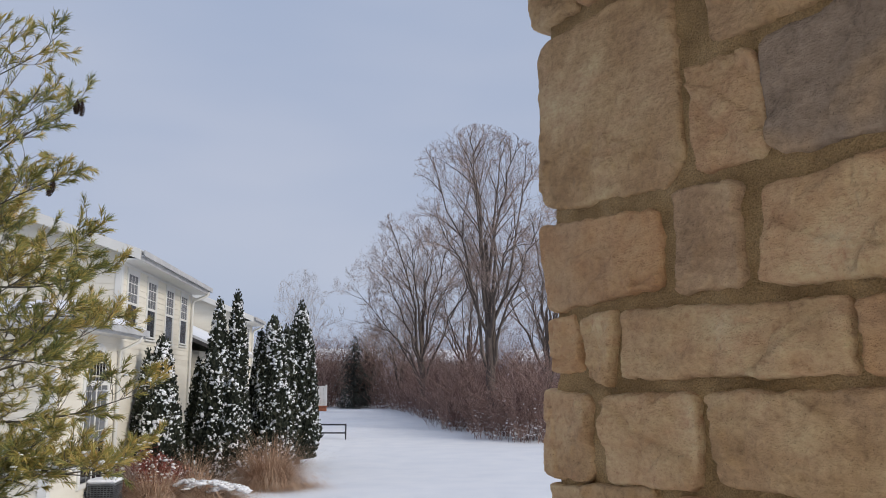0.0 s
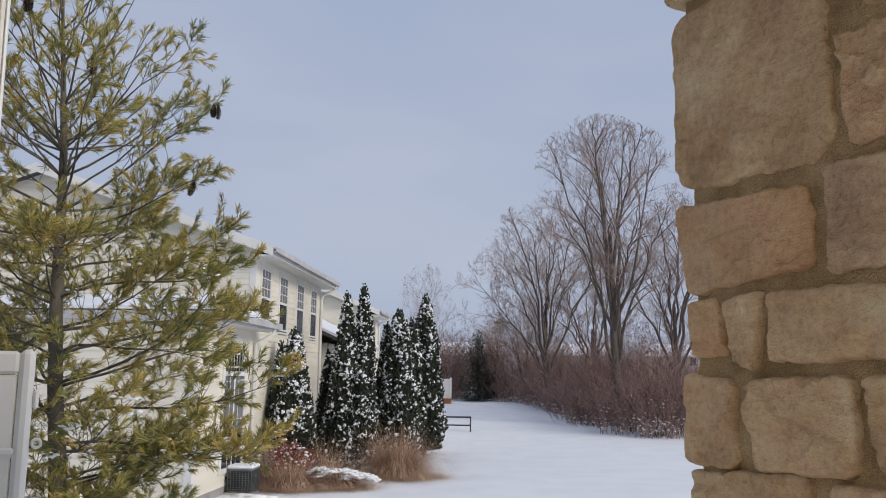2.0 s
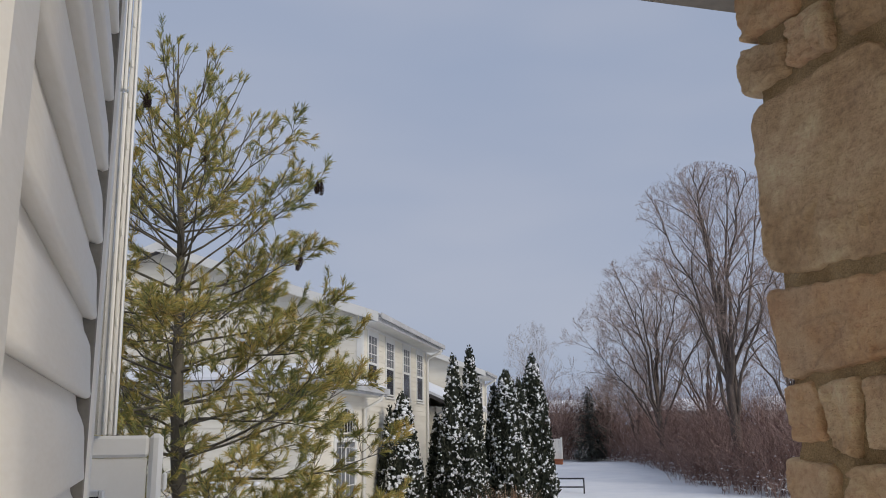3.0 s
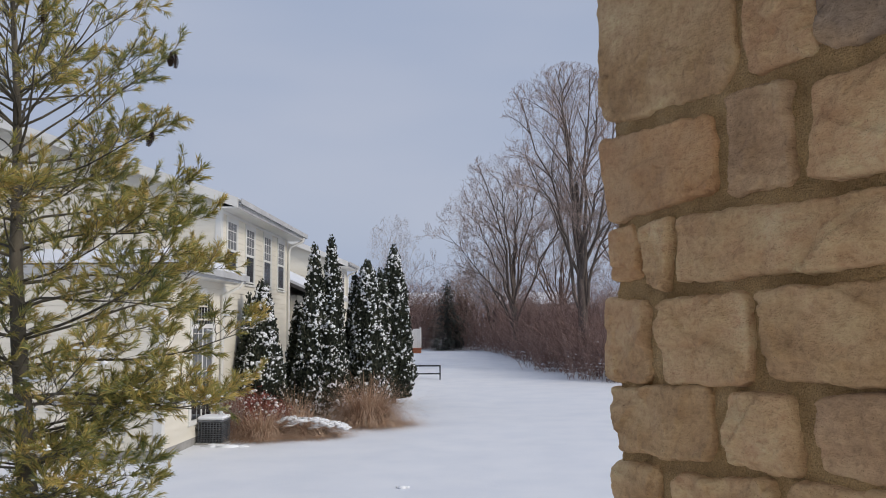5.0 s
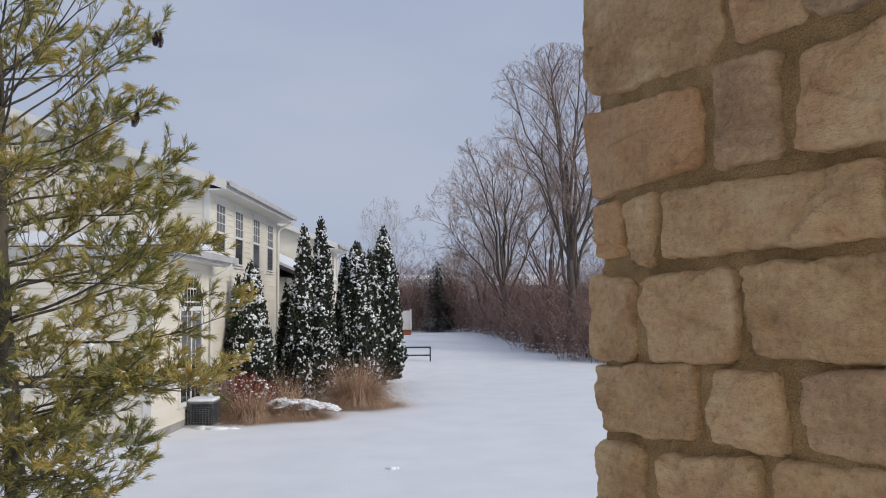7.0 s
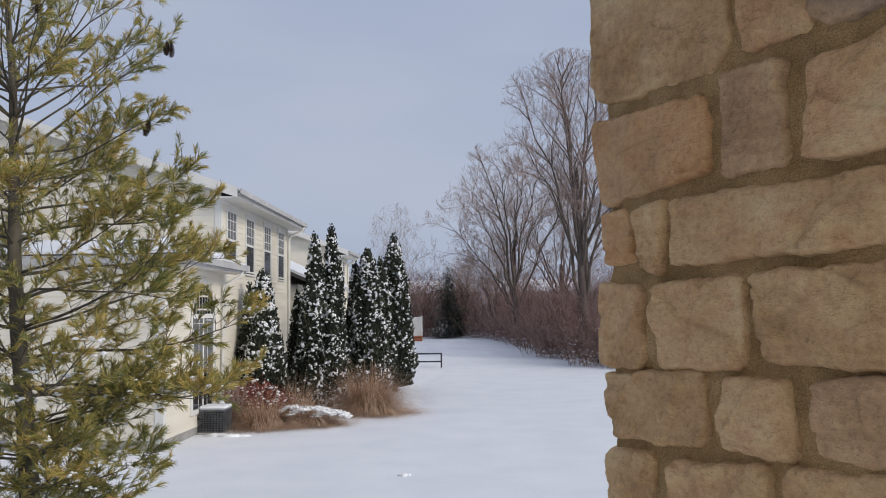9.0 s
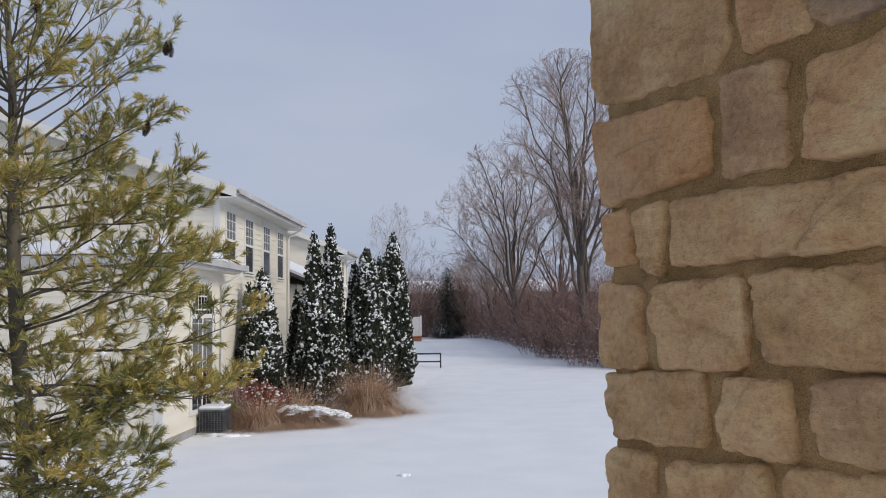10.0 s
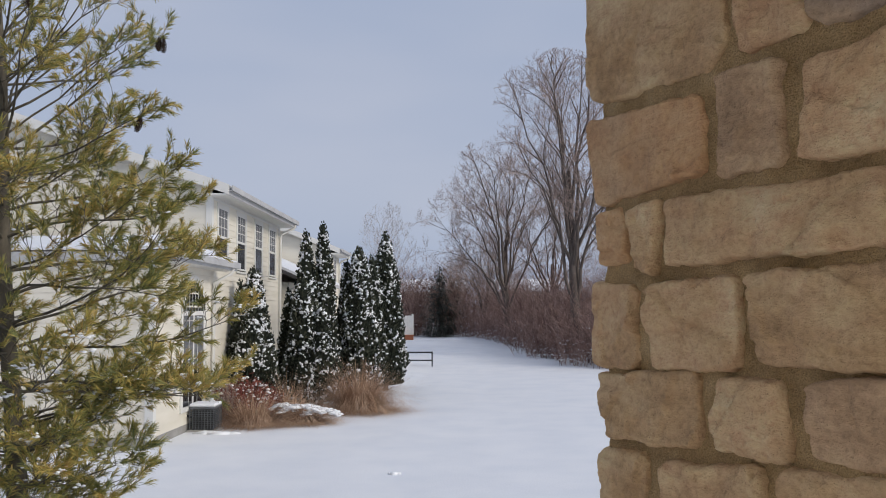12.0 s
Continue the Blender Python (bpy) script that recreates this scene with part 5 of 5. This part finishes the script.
        for j in (2, 3, 4, 5):
            for _ in range(2):
                if rng.random() < 0.62:
                    d = pts[j + 1] - pts[j]
                    th = rng.uniform(0, 6.283)
                    nd = (d.normalized() + Vector((math.cos(th), math.sin(th), 0.35)) * rng.uniform(0.5, 0.9)).normalized()
                    twig(pts[j], nd, rng.uniform(0.16, 0.34), 1 if j < 4 and rng.random() < 0.5 else 0, 0.8)
    for a, h, l in ((0.4, 0.45, 0.42), (1.6, 0.5, 0.46), (2.7, 0.42, 0.40), (3.9, 0.5, 0.48), (5.2, 0.46, 0.44)):   # the leader and its ring of shoots
        twig(axis(H - h), Vector((0.75 * math.cos(a), 0.75 * math.sin(a), 1)), l, 0, 0.9)
    tuft(axis(H), Vector((0, 0, 1)), 34, 0.11, 0.5)
    part("trunk", trunk, PINE_BARK, t, smooth=True)
    part("branchwork", limbs, PINE_BARK, t, smooth=True, kind="stuff")
    part("needles", needles, NEEDLE, t, "olive-green and yellowing needles", kind="stuff")
    part("snow", snow, SNOW_BITS, t, "specks of snow on the lower boughs", smooth=True, kind="stuff")
    shape = Geo()
    rows = 9
    for j in range(rows):                         # one scaly cone, hanging
        zz, rr = -0.15 * j / rows, 0.030 * math.sin(math.pi * (j + 1.2) / (rows + 2.2))
        for i in range(7):
            a = 2 * math.pi * (i + 0.5 * (j % 2)) / 7
            o, s = Vector((math.cos(a), math.sin(a), 0)), Vector((-math.sin(a), math.cos(a), 0))
            c = Vector((0, 0, zz))
            shape.add([c, c + o * rr - s * 0.011 + Vector((0, 0, -.006)), c + o * (rr + 0.008) + Vector((0, 0, -.02)), c + o * rr + s * 0.011 + Vector((0, 0, -.006))], [(0, 1, 2, 3)])
    shape.tube([(0, 0, 0.02), (0, 0, -0.08), (0, 0, -0.15)], [0.006, 0.016, 0.004], 6)
    me = shape.mesh("cone")
    me.materials.append(CONE)
    for x, y, zz in ((-1.0, -0.35, 6.02), (-0.93, -0.3, 5.98), (-0.80, -0.4, 6.05), (-0.25, -0.5, 5.95), (-0.33, -0.45, 5.62), (-0.42, -0.5, 5.6), (1.36, -0.1, 5.16), (1.33, 0.0, 5.13), (0.86, -0.2, 4.78), (0.32, -0.55, 5.2)):
        ob = new("cone", me)
        ob.parent = t
        tip = min(ends, key=lambda v: (v - Vector((x, y, zz))).length)
        ob.location, ob.rotation_euler = tip + Vector((rng.uniform(-.03, .03), rng.uniform(-.03, .03), -0.012)), (rng.uniform(-.3, .3), rng.uniform(-.3, .3), 0)


build_pine()


# ---- bare trees ----
def bare_tree(x, y, H, seed, label, rx, ry, low, limbs=12, thick=0.2, wood=BARK, twigs=TWIG, split=0.2, off=(0, 0), fine=0.0065, dens=1.0):
    """A tree whose limbs rise and arch out into a domed crown: half-widths rx, ry, from height low to H."""
    rng = random.Random(seed)
    t = thing("bare_tree", label, "tree", pose(x, y, ground_z(x, y) - 0.1), "bare trees at the edge of the lawn")
    big, small = Geo(), Geo()
    mid = Vector((off[0], off[1], low + (H - low) * 0.42))
    rz_up, rz_dn = H - mid.z, mid.z - low

    def inside(p):
        d = p - mid
        rz = rz_up if d.z > 0 else rz_dn
        k = math.sqrt((d.x / rx) ** 2 + (d.y / ry) ** 2 + (d.z / rz) ** 2)
        k /= 1 + 0.14 * noise.noise((p.x * 0.35 + seed, p.y * 0.35, p.z * 0.35))
        return k <= 1

    def reach_in(s, e):
        """Shorten the shoot from s to e until it ends inside the crown."""
        for _ in range(6):
            if inside(e):
                break
            e = s + (e - s) * 0.72
        return e

    def branch(p, d, q, r, lev):
        """From p, leaving along d, to q."""
        L = (q - p).length
        if L < 0.05:
            return
        n = (8, 6, 4, 3, 2)[lev]
        c = p + d * L * 0.5
        pts = []
        for i in range(n + 1):
            k = i / n
            v = p * (1 - k) ** 2 + c * 2 * k * (1 - k) + q * k * k
            if 0 < i < n:
                w = L * 0.02
                v = v + Vector((rng.uniform(-w, w), rng.uniform(-w, w), rng.uniform(-w, w)))
            pts.append(v)
        rr = [max(fine * 0.5, r * (1 - (0.9 if lev < 3 else 0.6) * i / n)) for i in range(n + 1)]
        (big if lev <= 1 else small).tube(pts, rr, (8, 6, 4, 3, 3)[lev])
        if lev == 4:
            return
        m = int((9, 7, 5, 3)[lev] * dens * rng.uniform(0.8, 1.25) + 0.5)
        for i in range(m):
            k = 0.25 + 0.75 * (i + rng.random()) / m
            j = min(int(k * n), n - 1)
            s = pts[j].lerp(pts[j + 1], min(k * n - j, 1))
            ax = (pts[j + 1] - pts[j]).normalized()
            o = Matrix.Rotation(rng.uniform(0, 6.283), 3, ax) @ ax.orthogonal().normalized()
            ln = L * (0.34, 0.42, 0.50, 0.55)[lev] * rng.uniform(0.65, 1.3)
            e = s + (ax * rng.uniform(0.5, 0.9) + o * rng.uniform(0.45, 0.85) + Vector((0, 0, 0.22))).normalized() * ln
            branch(s, (ax + o * 0.35).normalized(), reach_in(s, e), max(fine, r * rng.uniform(0.30, 0.46) * (1.1 - 0.4 * k)), lev + 1)

    zs = H * split
    ctr = [Vector((0, 0, -0.2)), Vector((0.03, 0, zs * 0.5)), Vector((off[0] * 0.1, off[1] * 0.1, zs)), Vector((off[0] * 0.3, 0.1, zs * 1.7)), Vector((off[0] * 0.5, 0, zs * 2.5))]
    big.tube(ctr, [thick * 1.3, thick, thick * 0.9, thick * 0.6, thick * 0.35], 9)
    for i in range(limbs):
        a = 2 * math.pi * (i * 0.618 + rng.uniform(-0.06, 0.06))
        v = (i + 0.5) / limbs                     # from the crown's top down to its rim
        f = math.sqrt(v)
        q = mid + Vector((rx * f * math.cos(a), ry * f * math.sin(a), rz_up * math.sqrt(max(0, 1 - v)) * rng.uniform(0.85, 1.0) - rz_dn * 0.35 * max(0, v - 0.6)))
        k = rng.uniform(0.75, 2.2) * (1.05 - 0.5 * v)
        k = max(0.7, k)
        h = zs * k
        j = 1 if k < 1 else (2 if k < 1.7 else 3)
        s = ctr[j].lerp(ctr[j + 1], min(1, max(0, (h - ctr[j].z) / max(0.1, ctr[j + 1].z - ctr[j].z))))
        lead = (Vector((0, 0, 1)) + (q - s).normalized() * 1.5).normalized()
        branch(s, lead, reach_in(s, q), thick * rng.uniform(0.32, 0.52), 0)
    part("trunk", big, wood, t, smooth=True)
    part("crown", small, twigs, t, "fine bare twigs", kind="stuff")
    return t


bare_tree(5.75, 42.5, 16.2, 3, "tall bare tree with rising limbs and fine twigs", 4.7, 4.2, 4.0, 12, 0.26, split=0.24, off=(-0.4, 0), fine=0.006, dens=1.0)
bare_tree(3.05, 55.5, 13.8, 5, "broad bare tree with spreading limbs", 6.2, 4.6, 2.8, 13, 0.20, split=0.18, off=(-0.4, 0), fine=0.006, dens=1.0)
bare_tree(9.4, 46.0, 12.5, 6, "bare tree half behind a taller one", 3.6, 3.4, 3.5, 10, 0.22, split=0.2, dens=0.85)
bare_tree(1.9, 66.0, 8.6, 7, "smaller bare tree in the brush", 3.2, 3.0, 2.0, 9, 0.14, split=0.15, dens=0.85)
bare_tree(-0.6, 73.0, 7.6, 8, "slender bare tree in the brush", 2.8, 2.6, 2.0, 8, 0.12, split=0.14, dens=0.85)
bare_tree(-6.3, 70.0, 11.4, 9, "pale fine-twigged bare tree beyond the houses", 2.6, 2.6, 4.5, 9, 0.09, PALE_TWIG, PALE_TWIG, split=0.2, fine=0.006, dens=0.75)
bare_tree(6.5, 60.0, 11.0, 10, "bare tree deep in the brush", 4.2, 3.6, 3.0, 10, 0.18, split=0.2, dens=0.85)


def spruce(x, y, H, r, seed):
    rng = random.Random(seed)
    t = thing("spruce", "dark evergreen standing in the brown brush", "evergreen", pose(x, y, ground_z(x, y) - 0.1))
    g, lf = Geo(), Geo()
    g.tube([(0, 0, 0), (0, 0, H)], [0.14, 0.01], 6)
    for _ in range(3400):
        k = 1 - math.sqrt(rng.random())
        a = rng.uniform(0, 6.283)
        q = r * (1 - k) ** 0.55 * math.sqrt(rng.random()) * (1 + 0.7 * noise.noise((math.cos(a) * 1.5, math.sin(a) * 1.5 + seed, k * 6)))
        c = Vector((q * math.cos(a), q * math.sin(a), 0.15 + k * H))
        d = Vector((math.cos(a), math.sin(a), rng.uniform(-.4, .1))).normalized()
        s = d.cross(Vector((0, 0, 1))) * rng.uniform(0.04, 0.09)
        ln = rng.uniform(0.15, 0.34)
        lf.add([c - s, c + d * ln, c + s, c - d * 0.05 + Vector((0, 0, .05))], [(0, 1, 2, 3)])
    part("trunk", g, BARK, t)
    part("foliage", lf, SPRUCE, t, kind="stuff")


spruce(-1.8, 68.2, 5.9, 1.5, 51)
spruce(-0.7, 73.0, 4.6, 1.3, 52)


# ---- brush ----
def brush(name, spots, seed, label, hmin, hmax, thick=0.011):
    rng = random.Random(seed)
    g, sn = Geo(), Geo()
    for x, y, k in spots:
        z0 = ground_z(x, y) - 0.05
        H = rng.uniform(hmin, hmax) * k
        for _ in range(10):
            a, e = rng.uniform(0, 6.283), rng.uniform(0.0, 0.32)
            p = Vector((x + rng.gauss(0, 0.35), y + rng.gauss(0, 0.35), z0))
            d = Vector((math.cos(a) * e, math.sin(a) * e, 1)).normalized()
            L = H * rng.uniform(0.45, 1.1)
            pts, ds = [p.copy()], [d]
            for i in range(5):
                d = (d + Vector((rng.uniform(-.42, .42), rng.uniform(-.42, .42), rng.uniform(-.22, .16)))).normalized()
                p = p + d * L / 5
                pts.append(p.copy())
                ds.append(d)
            g.tube(pts, [thick * 1.3, thick * 1.15, thick, thick * 0.8, thick * 0.6, thick * 0.4], 3)
            for j in range(1, 6):
                for _ in range(3):                # forked side shoots
                    a = rng.uniform(0, 6.283)
                    nd = (ds[j] * 0.6 + Vector((math.cos(a), math.sin(a), rng.uniform(-.2, .7))) * rng.uniform(0.5, 1.0)).normalized()
                    ln = L * rng.uniform(0.10, 0.26)
                    e1 = pts[j] + nd * ln * 0.55 + Vector((rng.uniform(-.06, .06), rng.uniform(-.06, .06), rng.uniform(-.03, .06)))
                    for _ in range(2):
                        e2 = e1 + (nd + Vector((rng.uniform(-.8, .8), rng.uniform(-.8, .8), rng.uniform(-.2, .6)))).normalized() * ln * rng.uniform(0.35, 0.7)
                        g.tube([pts[j], e1, e2], [thick * 0.6, thick * 0.5, thick * 0.32], 3)
            for _ in range(rng.choice((1, 2, 3, 4))):
                q = pts[rng.choice((0, 0, 1, 1, 2))]
                s = rng.uniform(0.012, 0.042)
                sn.blob(q + Vector((rng.gauss(0, .1), rng.gauss(0, .1), 0.02)), (s * 1.6, s * 1.6, s * 0.8), rng, 0.4)
    t = thing(name, label, "brush", kind="stuff")
    part("stems", g, BRUSH, t)
    part("snow", sn, SNOW_BITS, t, smooth=True, kind="stuff")


def edge_x(y):
    """Where the brush meets the lawn on the open side."""
    for (ya, xa), (yb, xb) in (((34, 6.2), (36.5, 5.3)), ((36.5, 5.3), (42, 3.7)), ((42, 3.7), (56, 2.4)), ((56, 2.4), (63, 1.4)), ((63, 1.4), (70, -1.5))):
        if y <= yb:
            return xa + (xb - xa) * (y - ya) / (yb - ya)
    return -1.5


rng0 = random.Random(21)
near_spots = []
while len(near_spots) < 250:
    y = rng0.uniform(36.5, 68)
    x = edge_x(y) + 0.5 + abs(rng0.gauss(0, 2.6))
    k = 0.5 + 0.5 * noise.noise((x * 0.5, y * 0.35, 4))
    near_spots.append((x - 0.5 * k, y, (0.4 + 0.75 * min(1, (x - edge_x(y)) / 2.2)) * (0.7 + 0.6 * k)))
brush("lawn_edge_brush", near_spots, 61, "dense red-brown bare brush along the lawn", 2.1, 3.7, 0.009)
far_spots = []
while len(far_spots) < 130:
    x, y = rng0.uniform(-13, 5), rng0.uniform(68, 82)
    if abs(x + 1.8) > 1.7 or y > 71:
        far_spots.append((x, y, rng0.uniform(0.9, 1.3)))
brush("far_brush", far_spots, 62, "far thicket of bare red-brown brush", 4.0, 6.0, 0.013)
right_spots = [(rng0.uniform(8, 26), rng0.uniform(38, 80), rng0.uniform(0.8, 1.3)) for _ in range(110)]
brush("deep_brush", right_spots, 63, "bare brush filling the wood behind", 2.2, 4.2, 0.012)


under = [(edge_x(min(y, 66)) + 1.2 + abs(rng0.gauss(0, 4.0)), y, rng0.uniform(0.8, 1.15)) for y in [rng0.uniform(43, 66) for _ in range(75)]]
brush("tall_brush", under, 64, "tall bare saplings among the trees", 4.0, 6.4, 0.009)


def far_house(x, y, w, h, seed):
    t = thing("far_house", "pale distant house glimpsed through the trees", "house", pose(x, y, ground_z(x, y) - 0.3))
    g = Geo()
    g.box((-w / 2, 0, 0), (w / 2, 9, h))
    wall = part("wall", g, FAR_WALL, t)
    g = Geo()
    g.add([(-w / 2 - .4, -.4, h), (w / 2 + .4, -.4, h), (w / 2 + .4, 9.4, h), (-w / 2 - .4, 9.4, h), (-w / 2 - .4, 4.5, h + 2.4), (w / 2 + .4, 4.5, h + 2.4)], [(0, 1, 5, 4), (2, 3, 4, 5), (1, 2, 5), (3, 0, 4), (0, 3, 2, 1)])
    part("roof", g, SNOW, t, "snowy roof", recalc=True)
    for i in range(int(w / 3)):
        for z in (1.2, 3.9):
            q = -w / 2 + 1.2 + i * 3
            part_g = Geo()
            part_g.box((q, -0.05, z), (q + 1.1, 0.04, z + 1.3))
            part("window", part_g, PANE, t)


far_house(-7.5, 150, 16, 5.4, 1)
far_house(14, 160, 18, 5.6, 2)
far_house(34, 150, 16, 5.4, 3)
